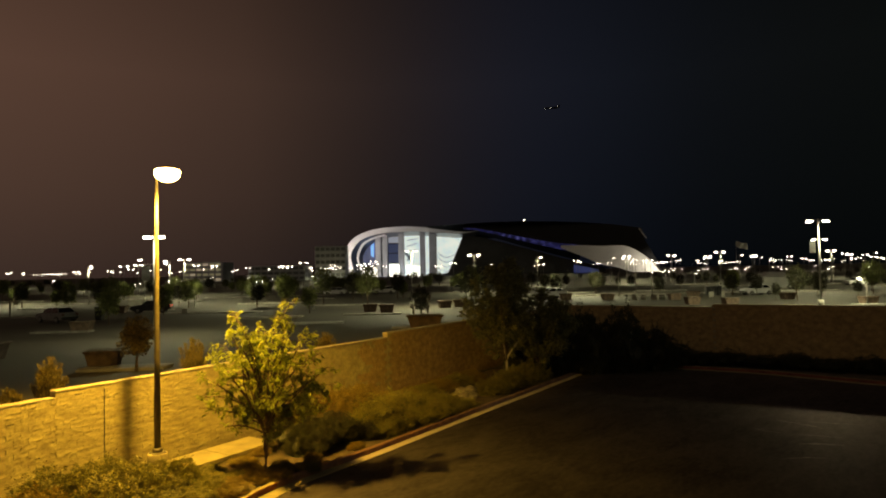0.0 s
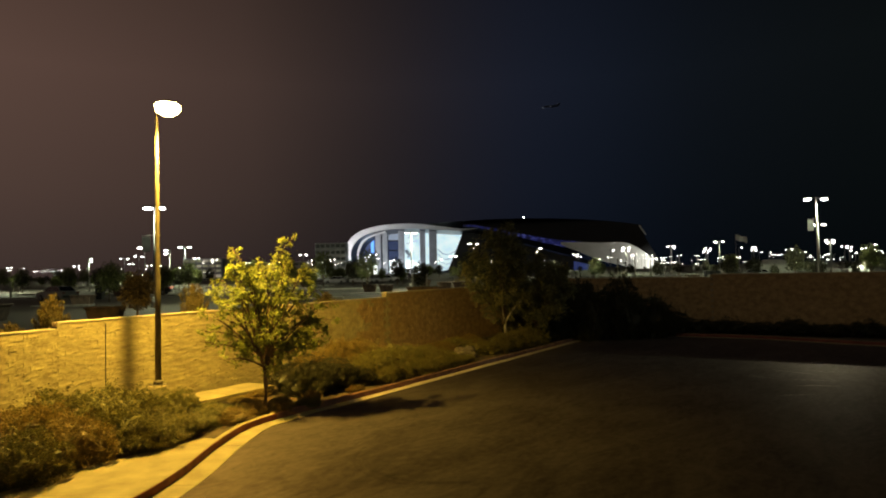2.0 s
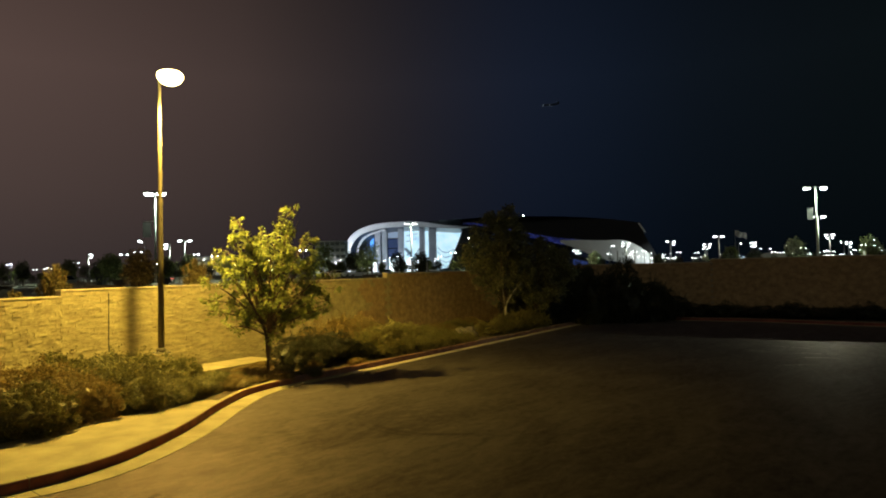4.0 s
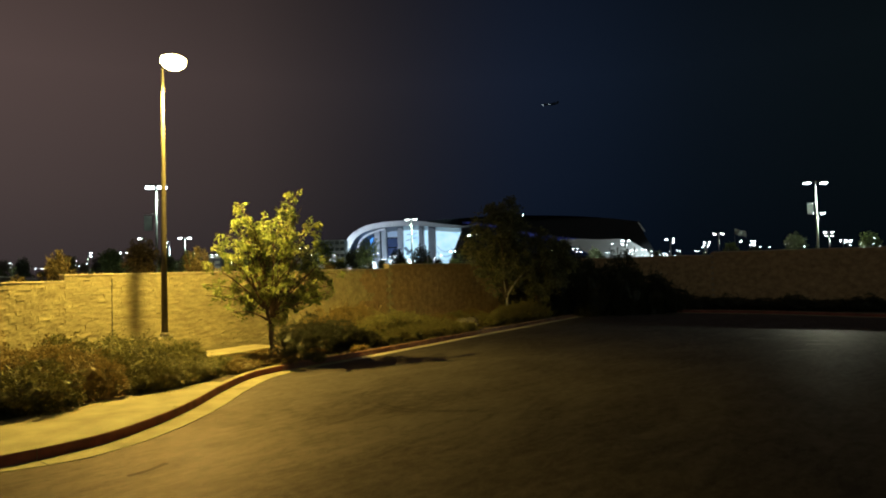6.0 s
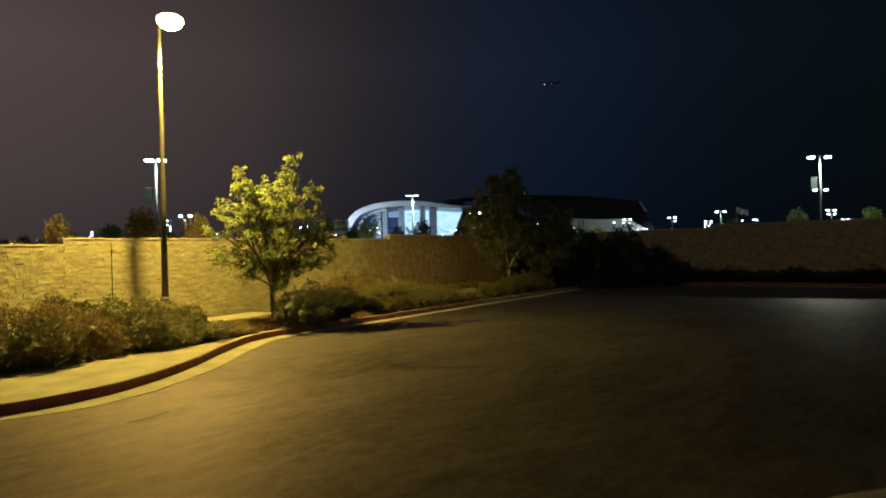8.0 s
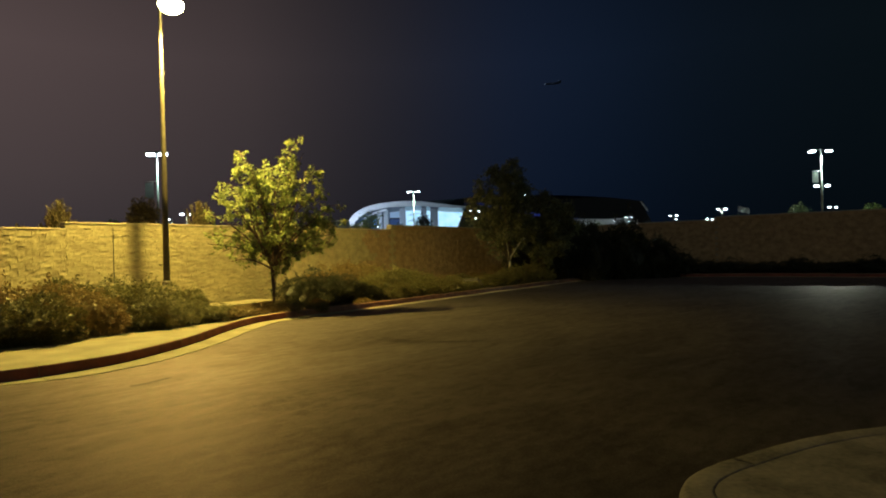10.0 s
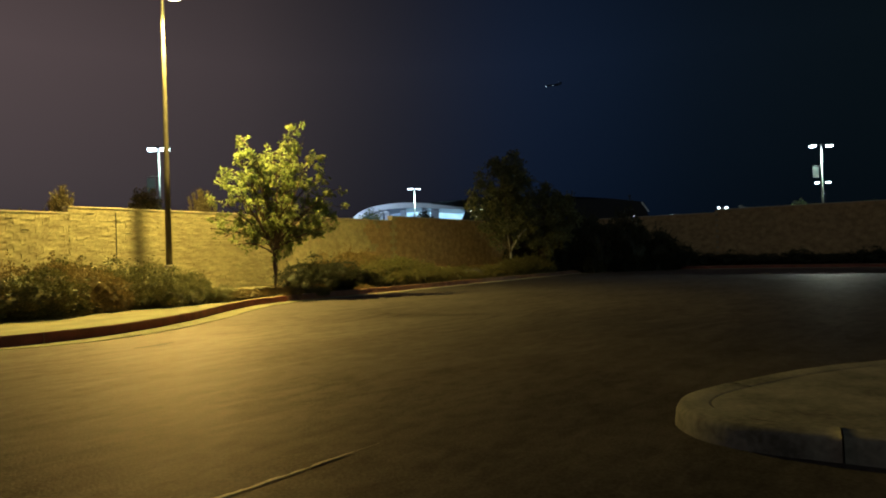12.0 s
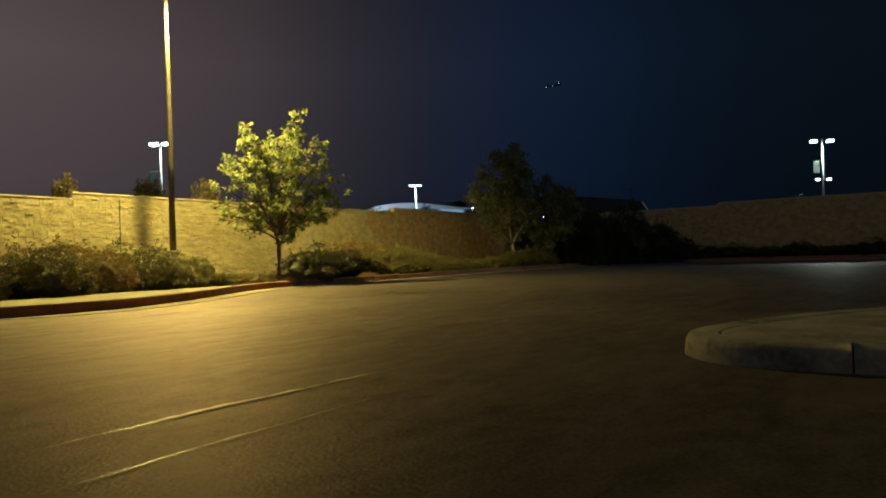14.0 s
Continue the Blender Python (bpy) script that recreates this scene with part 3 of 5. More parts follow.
def block_verts(rng, l, h, d, nx=6, nz=3, lumpy=False):
    """One split-face block, its face towards -y of its own axes, rough and uneven in flat ragged ledges."""
    co, faces = [], []
    out, at = rng.normal(0, 0.004 if lumpy else 0.0022), Vector(rng.uniform(0, 90, 3))
    deep = 0.030 if lumpy else 0.022 if rng.random() < 0.2 else 0.011
    for k in range(nz + 1):
        for i in range(nx + 1):
            x, z = -l / 2 + l * i / nx, -h / 2 + h * k / nz
            y = -d + out + deep * noise.noise(at + (Vector((x * 13, 0, z * 5)) if lumpy else Vector((x * 4.5, 0, z * 16)))) + rng.normal(0, 0.0035)
            co.append((x, min(y, -0.006), z))
    for k in range(nz):
        for i in range(nx):
            q = k * (nx + 1) + i
            faces.append((q, q + 1, q + nx + 2, q + nx + 1))
    rim = [i for i in range(nx + 1)] + [k * (nx + 1) + nx for k in range(1, nz + 1)] + \
          [nz * (nx + 1) + i for i in range(nx - 1, -1, -1)] + [k * (nx + 1) for k in range(nz - 1, 0, -1)]
    s = len(co)
    co += [(co[i][0], 0.0, co[i][2]) for i in rim]
    m = len(rim)
    for j in range(m):
        faces.append((rim[(j + 1) % m], rim[j], s + j, s + (j + 1) % m))
    return co, faces


rng = np.random.default_rng(5)
BL, BH = 0.405, 0.2
variants = []
for k in range(14):
    co, fs = block_verts(rng, BL - 0.003, BH - 0.003, 0.045)
    me = bpy.data.meshes.new("block")
    me.from_pydata(co, [], fs)
    me.materials.append(BLOCK)
    variants.append(me)
rest_co, rest_f = [], []
dim_co, dim_f = [], []
picked = []
for a, b, z in STEPS:
    for row in range(17):
        zc = z - BH * (row + 0.5)
        if zc < -0.25:
            break
        shift = (row % 2) * BL / 2
        k0, k1 = math.ceil((a + BL / 2 - shift) / BL), math.floor((b - BL / 2 - shift) / BL)
        for k in range(k0 - 1, k1 + 2):
            u = shift + k * BL
            lo, hi = max(u - BL / 2, a), min(u + BL / 2, b)
            if hi - lo < 0.03:
                continue
            if hi - lo < BL - 0.002:
                co, fs = block_verts(rng, hi - lo - 0.003, BH - 0.003, 0.045)
                s = len(rest_co)
                m = Matrix.Translation(yard((lo + hi) / 2, -0.035, zc)) @ Matrix.Rotation(radians(YARD_TURN), 4, "Z")
                rest_co += [tuple(m @ Vector(c)) for c in co]
                rest_f += [tuple(i + s for i in f) for f in fs]
                continue
            if 0.2 < u < 8.2 and row < 15:
                picked.append((u, zc, z))
            else:
                co, fs = block_verts(rng, BL - 0.003, BH - 0.003, 0.045, lumpy=u > 13)
                # Blocks past the lamp's bright reach take the dim-lit colour.
                cos, faces = (dim_co, dim_f) if u > 15 + 1.6 * noise.noise(Vector((u, zc * 2, 0))) else (rest_co, rest_f)
                s = len(cos)
                m = Matrix.Translation(yard(u, -0.035, zc)) @ Matrix.Rotation(radians(YARD_TURN), 4, "Z")
                cos += [tuple(m @ Vector(c)) for c in co]
                faces += [tuple(i + s for i in f) for f in fs]
for cos, faces, mat, owner in ((rest_co, rest_f, BLOCKS, west[0]), (dim_co, dim_f, DIM_BLOCKS, west[2])):
    me = bpy.data.meshes.new("blocks")
    me.from_pydata(cos, [], faces)
    tagged(link("blocks", me, mat, owner), kind="stuff")
for u, zc, z in picked:
    ob = new("block", variants[rng.integers(14)])
    ob.parent = west[1]
    ob.matrix_world = Matrix.Translation(yard(u, -0.035, zc)) @ Matrix.Rotation(radians(YARD_TURN), 4, "Z")
rest_co, rest_f = [], []
for row, k in itertools.product(range(19), range(113)):
    v = 0.3 + (row % 2) * BL / 2 + k * BL
    zc = (3.56 if v < 12.8 else 3.77) - BH * (row + 0.5)
    co, fs = block_verts(rng, BL - 0.003, BH - 0.003, 0.045, 2, 1)
    s = len(rest_co)
    m = Matrix.Translation(yard(38.9, v, zc)) @ Matrix.Rotation(radians(YARD_TURN - 90), 4, "Z")
    rest_co += [tuple(m @ Vector(c)) for c in co]
    rest_f += [tuple(i + s for i in f) for f in fs]
me = bpy.data.meshes.new("blocks")
me.from_pydata(rest_co, [], rest_f)
# The north wall's shade is painted with the same browner copy.
tagged(link("blocks", me, DIM_BLOCKS, north[1]), kind="stuff")
bm = bmesh.new()
box(bm, yard(1.49, 0.012, 1.5), (0.022, 0.03, 2.9), 0.004, YARD_TURN)
part("joint", bm, TAR, west[1], "dark vertical control joint")
# Dark strips on the face paint the shadow of chipped, recessed blocks.
for u, z, w in ((-1.30, 2.34, 0.20), (-1.72, 2.68, 0.16), (0.65, 2.90, 0.22), (-0.56, 1.17, 0.15), (3.2, 1.66, 0.14)):
    bm = bmesh.new()
    box(bm, yard(u, 0.014, z), (w, 0.02, 0.035), 0.006, YARD_TURN)
    for q in bm.verts:
        q.co.z += 0.016 * noise.noise(q.co * 21)
    part("shade_strip", bm, SLOT_SHADE, west[1] if u > 0 else west[0], "dark strip painted for a shadowed slot")


# ---- street lamp ----
def street_lamp(at):
    t = thing("street_lamp", "bronze painted street lamp glowing yellow on a concrete pier", "street lamp", at=at)
    bm = bmesh.new()
    tube(bm, [(0, 0, -0.9), (0, 0, -0.02), (0, 0, 0.0)], [0.3, 0.3, 0.285], 20)
    part("pier", bm, PALE, t, "round concrete pier")
    bm = bmesh.new()
    box(bm, (0, 0, 0.015), (0.42, 0.42, 0.03), 0.006)
    part("base_plate", bm, BRONZE, t)
    bm = bmesh.new()
    tube(bm, [(0, 0, 0.02), (0, 0, 0.14), (0, 0, 0.16)], [0.15, 0.15, 0.11], 16)
    part("base_cover", bm, BRONZE, t)
    for x in (-0.16, 0.16):
        for y in (-0.16, 0.16):
            bm = bmesh.new()
            tube(bm, [(x, y, 0.0), (x, y, 0.075)], 0.014, 6)
            part("bolt", bm, STEEL, t)
    bm = bmesh.new()
    tube(bm, [(0, 0, 0.03), (0, 0, 3), (0, 0, 6), (0, 0, 9.02)], [0.105, 0.090, 0.066, 0.048], 14)
    part("pole", bm, BRONZE, t, "tall tapered round pole")
    bm = bmesh.new()
    box(bm, (0.26, 0, 8.92), (0.5, 0.07, 0.09), 0.012)
    part("arm", bm, BRONZE, t)
    head = bmesh.new()
    box(head, (0.72, 0, 9.0), (0.66, 0.42, 0.12), 0.03, 0, 0.8)
    h = part("lamp_head", head, BRONZE, t, "flat rectangular lamp head")
    bm = bmesh.new()
    tube(bm, [(0.74, 0, 8.98), (0.74, 0, 8.93), (0.74, 0, 8.80), (0.74, 0, 8.68), (0.74, 0, 8.60), (0.74, 0, 8.57)], [0.33, 0.385, 0.385, 0.31, 0.17, 0.04], 24)
    part("lens", bm, SODIUM_GLOW, h, "glowing yellow lens")
    return t


street_lamp(Matrix.Translation((-9.14, 20.43, 1.0)) @ Matrix.Rotation(math.atan2(-UX, UY) - 0.145, 4, "Z"))


# ---- trees and shrubs ----
def limb_path(a, b, rng, bend=0.06, n=5):
    a, b = Vector(a), Vector(b)
    side = Vector(rng.normal(0, 1, 3)) * (b - a).length * bend
    return [a.lerp(b, t) + side * math.sin(math.pi * t) + Vector((0, 0, 0.10 * (b - a).length * math.sin(math.pi * t)))
            for t in (k / n for k in range(n + 1))]


def tree(name, label, at, ends, fork, leaf, bark, seed, leaves=40, twigs=13, reach=0.55, length=0.13, width=0.06,
         trunk=0.075, lean=(0, 0), droop=0.8, group="", stems=(), tuft=0.0, level=0.5, twig_bark=None):
    """Trunk up to the fork, a limb to each end point, twigs along the limbs, leaves along the twigs. Heights from the foot."""
    rng = np.random.default_rng(seed)
    t = thing(name, label, "tree", group, at=at)
    bm = bmesh.new()
    f = Vector((lean[0], lean[1], fork))
    tube(bm, [(0, 0, -0.1), (0.01, 0, 0.1), f * 0.5 + Vector((0.03, 0.01, 0)), f], [trunk * 1.5, trunk * 1.1, trunk * 0.95, trunk * 0.8], 10)
    part("trunk", bm, bark, t)
    spots, ways = [], []
    for e, r0 in stems:
        bm = bmesh.new()
        path = limb_path(f - Vector((0, 0, 0.04)), e, rng, 0.03)
        tube(bm, path, [r0 * (1 - 0.5 * k / 5) for k in range(6)], 8)
        part("limb", bm, bark, t)
    for e in ends:
        path = limb_path(f - Vector((0, 0, rng.uniform(0, 0.25) * fork)), e, rng)
        bm = bmesh.new()
        r0 = trunk * rng.uniform(0.4, 0.6)
        tube(bm, path, [r0 * (1 - 0.8 * k / 5) for k in range(6)], 6)
        for k in range(twigs):
            s = rng.uniform(0.25, 1.0)
            i = min(int(s * 5), 4)
            p = path[i].lerp(path[i + 1], s * 5 - i)
            d = Vector((rng.normal(), rng.normal(), rng.normal(0.15, 0.7))).normalized()
            q = p + d * reach * rng.uniform(0.35, 1.0) * (1.15 - 0.5 * s)
            tube(bm, [p, p.lerp(q, 0.5) + Vector((0, 0, 0.04)), q], [0.009, 0.006, 0.003], 4, False)
            for _ in range(leaves):
                h = rng.uniform(0.15 + tuft, 1.05)
                spots.append(p.lerp(q, h) + Vector(rng.normal(0, 0.07 * reach / 0.55, 3)))
                ways.append(d)
        part("limb", bm, twig_bark or bark, t)
    me = leaf_mesh("crown", np.array(spots), np.array(ways), length, width, rng, droop, level)
    link("crown", me, leaf, t)
    return t


tree("tree", "young broadleaf tree with drooping yellow-lit leaves", pose(-5.87, 20.98, 0.02),
     [(-1.02, 0.0, 5.35), (-1.0, 0.1, 4.75), (1.14, 0.0, 5.8), (1.1, 0.1, 5.25), (-0.78, 0.1, 5.0), (0.1, -0.3, 4.75), (0.8, 0.3, 5.2), (-1.25, 0.0, 4.75), (1.25, -0.2, 4.6), (-0.16, 0.1, 5.05), (0.35, 0.2, 5.15), (-0.6, -0.2, 4.8), (0.7, 0.0, 4.75), (-0.75, 0.5, 4.5),
      (-1.4, 0.1, 4.3), (-1.85, 0.2, 3.86), (-2.15, 0.0, 3.35), (1.5, 0.1, 4.6), (1.85, 0.2, 3.94), (1.75, -0.2, 3.3), (1.35, 0.6, 3.7), (0.3, 0.9, 4.3), (0.4, -0.9, 4.1), (-0.4, -0.8, 4.0),
      (-0.1, 0.2, 4.3), (0.55, 0.1, 4.0), (-1.1, -0.5, 3.6), (0.95, -0.7, 3.2), (-2.0, 0.1, 2.6), (-2.05, -0.2, 2.3), (-1.8, 0.3, 2.0), (-1.25, -0.3, 1.7), (-1.5, 0.5, 2.7),
      (2.1, 0.1, 2.55), (1.6, -0.4, 2.5), (1.55, 0.3, 1.95), (1.1, -0.2, 1.8), (1.3, 0.6, 2.4), (0.26, 0.1, 1.5), (2.2, 0.1, 2.9), (2.0, -0.2, 2.3), (1.75, 0.2, 2.8), (2.05, 0.1, 3.5)],
     1.75, LEAF, BARK, 3, leaves=16, twigs=11, reach=0.52, length=0.155, width=0.080, trunk=0.078, droop=0.5, tuft=0.2, level=0.8,
     stems=(((-0.75, 0.0, 4.2), 0.045), ((0.85, 0.1, 4.4), 0.045), ((0.05, 0.1, 4.5), 0.05), ((-1.3, 0.1, 3.0), 0.03), ((1.4, 0.1, 3.0), 0.032)))

tree("tree", "tall dark multi-stemmed tree with a pale forked trunk", pose(3.60, 38.0, -0.2),
     [(-1.0, 0.1, 7.2), (0.1, 0.2, 7.4), (0.55, 0.0, 6.9), (-0.5, 0.0, 7.1), (-0.2, 0.4, 6.4), (0.6, -0.3, 6.2), (-1.55, 0.1, 6.2), (-1.2, 0.2, 5.6), (0.9, 0.2, 5.7), (0.1, -0.5, 5.7),
      (-2.2, 0.1, 5.1), (-2.45, 0.2, 4.2), (-1.6, 0.0, 4.6), (-0.8, -0.5, 4.9), (0.4, 0.6, 5.0), (1.2, 0.1, 4.8), (-1.7, 0.3, 3.6), (-0.9, 0.5, 3.9), (0.8, 0.5, 4.0), (1.5, 0.3, 3.7), (0.4, 0.9, 3.6), (-1.5, 0.6, 3.0), (1.3, 1.0, 3.1)],
     1.5, DARK_LEAF, PALE_BARK, 8, leaves=38, twigs=17, reach=0.95, length=0.22, width=0.11, trunk=0.085, lean=(0.05, 0.1), droop=0.1, tuft=0.15, twig_bark=BARK,
     stems=(((-0.05, 0.1, 4.4), 0.080), ((1.0, -0.1, 2.75), 0.062)))
tree("tree", "dark bushy tree standing in the shaded corner", pose(5.75, 39.2, -0.25),
     [(-0.1, 0.1, 5.75), (-0.6, 0.1, 5.3), (0.9, 0.2, 5.2), (0.4, 0.0, 5.5), (2.1, 0.4, 4.6), (2.5, 0.3, 3.7), (1.6, 0.6, 4.9), (-1.0, 0.3, 4.0), (1.5, 0.3, 4.4), (1.9, 0.2, 3.4), (-0.9, -0.4, 2.8), (0.4, -0.8, 3.8),
      (0.3, 0.9, 4.2), (1.0, -0.9, 2.6), (-0.3, -0.6, 2.2)],
     1.0, DARK_LEAF, BARK, 9, leaves=38, twigs=17, reach=0.98, length=0.22, width=0.11, trunk=0.07, droop=0.1, tuft=0.2)


def shrub_mesh(seed, n, length, width):
    """A dome of leafy clumps with gaps between them and a few upright shoots, one metre across and high before scaling."""
    rng = np.random.default_rng(seed)
    clumps = 58
    spots, ways = [], []
    for k in range(clumps):
        z = (k + 0.5) / clumps
        a, r = k * 2.39996 + rng.normal(0, 0.2), math.sqrt(1 - z * z)
        d = np.array((r * math.cos(a), r * math.sin(a), z))
        lump = 0.80 + 0.42 * noise.noise(Vector(d) * 2.4 + Vector((seed, 0, 0))) + rng.uniform(-0.09, 0.09)
        wide = 0.52 * (0.74 + 0.26 * min(z / 0.42, 1.0))
        c, size = d * lump * [wide, wide, 1.0], rng.uniform(0.10, 0.165)
        m = n // clumps
        e = rng.normal(0, 1, (m, 3)) + d * 0.9
        e /= np.linalg.norm(e, axis=1)[:, None]
        spots.append(c + e * (size * (1 - 0.4 * rng.random(m) ** 2))[:, None] * [1, 1, 1.15])
        ways.append(e + d * 0.35 + [0, 0, 0.35])
        for _ in range(2 if z > 0.35 else 0):
            up = d * [0.35, 0.35, 0.5] + [0, 0, 0.6] + rng.normal(0, 0.22, 3)
            s = rng.uniform(0.25, 1.0, (26, 1))
            spots.append(c + up * s * rng.uniform(0.20, 0.34) + rng.normal(0, 0.012, (26, 3)))
            ways.append(np.repeat(up[None], 26, 0) + rng.normal(0, 0.3, (26, 3)))
    spots, ways = np.concatenate(spots), np.concatenate(ways)
    spots[:, 2] = np.maximum(spots[:, 2], 0.02)
    me = leaf_mesh("foliage", spots, ways, length, width, rng, 0.0)
    # Inner twigs and leaves as one solid mass, added to block lamplight.
    bm = bmesh.new()
    bm.from_mesh(me)
    core = bmesh.ops.create_icosphere(bm, subdivisions=4, radius=1.0)["verts"]
    for q in core:
        v = q.co.normalized()
        k = 0.86 * (0.80 + 0.42 * noise.noise(v * 2.4 + Vector((seed, 0, 0)))) + 0.05 * noise.noise(v * 19)
        wide = 0.56 * (0.70 + 0.30 * min(max(v.z, 0.0) / 0.42, 1.0))
        q.co = Vector((v.x * k * wide, v.y * k * wide, max(v.z, -0.1) * k * 1.05))
    bm.to_mesh(me)
    bm.free()
    return me


SHRUBS = {}


def shrub(at, size, kind="green", spin=0.0):
    """A shrub: woody stems and foliage; size is width, depth, height."""
    looks = {"green": (SHRUB_LEAF, "leafy green shrub in the planting bed"), "dry": (DRY_LEAF, "dry yellowish shrub in the planting bed"),
             "cover": (COVER_LEAF, "spreading olive ground cover along the kerb"),
             # Shade is put into this leaf colour.
             "dark": (SHADE_LEAF, "dense dark-leaved shrub in the planting bed, shade painted in")}
    leaf, label = looks[kind]
    v = int(spin) % 4
    if (kind, v) not in SHRUBS:
        me = shrub_mesh(11 + v, 8200, 0.054, 0.024) if kind == "cover" else shrub_mesh(11 + v, 11000, 0.038, 0.020)
        me.materials.append(leaf)
        bm = bmesh.new()
        rng = np.random.default_rng(v)
        for _ in range(9):
            a = rng.uniform(0, 6.28)
            tube(bm, [(0.05 * math.cos(a), 0.05 * math.sin(a), -0.05), (0.2 * math.cos(a), 0.2 * math.sin(a), 0.3),
                      (0.38 * math.cos(a), 0.38 * math.sin(a), 0.6)], [0.014, 0.01, 0.004], 5)
        st = bpy.data.meshes.new("stem")
        bm.to_mesh(st)
        bm.free()
        st.materials.append(BARK)
        SHRUBS[kind, v] = (me, st)
    me, st = SHRUBS[kind, v]
    t = thing("shrub", label, "shrub", "shrubs in the bed")
    for nm, d in (("foliage", me), ("stem", st)):
        o = new(nm, d)
        o.parent = t
    t.matrix_world = Matrix.LocRotScale(Vector(at), Euler((0, 0, radians(spin * 57))), Vector(size))
    return t


rng = np.random.default_rng(21)
# u, v, width, height, kind, along the bed
BEDS = [(-3.6, 5.6, 2.1, 1.08, "green"), (-2.2, 5.0, 2.1, 1.08, "dry"), (-2.7, 3.6, 2.4, 1.35, "dry"), (-0.9, 4.2, 2.3, 1.19, "green"),
        (-1.2, 2.3, 2.3, 1.30, "green"), (0.4, 3.5, 2.2, 1.14, "green"), (0.4, 2.0, 2.0, 1.19, "green"), (1.4, 3.1, 1.9, 0.95, "green"), (2.1, 3.0, 1.5, 0.85, "green"),
        (-4.6, 4.0, 2.4, 1.19, "dry"), (-5.6, 5.6, 2.4, 1.08, "green"), (-6.6, 3.6, 2.4, 1.19, "green"), (-8.0, 5.0, 2.6, 1.08, "green"), (-3.6, 1.6, 2.0, 1.08, "dry"),
        (1.4, 4.6, 1.5, 0.46, "green"), (2.3, 4.3, 1.3, 0.42, "green"), (3.0, 4.5, 1.0, 0.33, "dry"), (-0.6, 5.6, 1.6, 0.82, "green"), (0.5, 5.1, 1.4, 0.65, "green"),
        (1.9, 2.4, 1.2, 0.55, "green"), (3.6, 3.9, 0.9, 0.28, "green"), (4.5, 3.5, 0.8, 0.28, "dry"), (2.8, 3.6, 1.2, 0.38, "green"), (4.0, 4.7, 1.2, 0.36, "dry"), (5.0, 4.5, 1.0, 0.34, "green"), (2.6, 5.0, 1.1, 0.36, "dry"), (5.5, 5.3, 0.9, 0.30, "green"),
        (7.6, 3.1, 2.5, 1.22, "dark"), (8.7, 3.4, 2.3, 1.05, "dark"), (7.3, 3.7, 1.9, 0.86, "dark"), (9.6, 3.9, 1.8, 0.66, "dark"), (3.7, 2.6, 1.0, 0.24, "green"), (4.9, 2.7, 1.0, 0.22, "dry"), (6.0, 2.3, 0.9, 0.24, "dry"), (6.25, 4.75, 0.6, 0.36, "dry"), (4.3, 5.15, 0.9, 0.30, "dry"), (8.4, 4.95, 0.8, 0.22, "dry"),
        (12.7, 1.5, 2.4, 1.36, "dry"), (11.3, 1.8, 2.5, 1.62, "dry"), (9.8, 1.5, 1.8, 1.30, "dry"),
        (10.5, 3.5, 1.6, 0.86, "cover"), (10.5, 4.7, 1.1, 0.48, "cover"), (11.5, 4.5, 1.6, 0.66, "cover"), (12.9, 4.7, 1.6, 0.62, "cover"), (14.2, 4.6, 1.6, 0.60, "cover"), (15.5, 4.7, 1.5, 0.56, "cover"),
        (11.7, 3.4, 2.3, 1.16, "cover"), (13.2, 3.3, 2.4, 1.12, "cover"), (14.8, 3.4, 2.3, 0.88, "cover"), (16.3, 3.7, 2.0, 0.66, "cover"), (16.7, 4.8, 1.3, 0.46, "cover"), (14.2, 1.9, 1.9, 0.80, "dry"), (15.9, 1.1, 1.9, 0.62, "dry"), (17.4, 0.9, 1.8, 0.50, "dry"), (18.9, 0.9, 1.8, 0.46, "cover"), (20.4, 1.0, 1.9, 0.55, "dry"), (22.0, 1.1, 2.0, 0.60, "cover"), (23.8, 1.0, 2.0, 0.62, "dry"),
        (20.7, 4.3, 1.9, 0.72, "cover"), (22.3, 4.3, 2.1, 0.92, "cover"), (24.0, 4.4, 2.2, 1.02, "cover"), (25.6, 4.5, 2.2, 1.06, "cover"),
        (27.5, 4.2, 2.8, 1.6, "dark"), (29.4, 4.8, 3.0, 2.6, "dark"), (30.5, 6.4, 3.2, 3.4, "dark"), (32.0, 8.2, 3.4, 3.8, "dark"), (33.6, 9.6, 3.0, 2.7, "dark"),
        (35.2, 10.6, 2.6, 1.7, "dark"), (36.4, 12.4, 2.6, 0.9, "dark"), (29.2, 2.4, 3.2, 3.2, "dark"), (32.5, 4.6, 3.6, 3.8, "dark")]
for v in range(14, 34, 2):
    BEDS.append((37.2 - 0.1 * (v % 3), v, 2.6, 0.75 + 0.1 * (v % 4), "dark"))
for i, (u, v, w, h, kind) in enumerate(BEDS):
    p = yard(u, v)
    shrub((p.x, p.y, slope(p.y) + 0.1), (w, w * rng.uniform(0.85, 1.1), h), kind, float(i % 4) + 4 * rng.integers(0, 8))

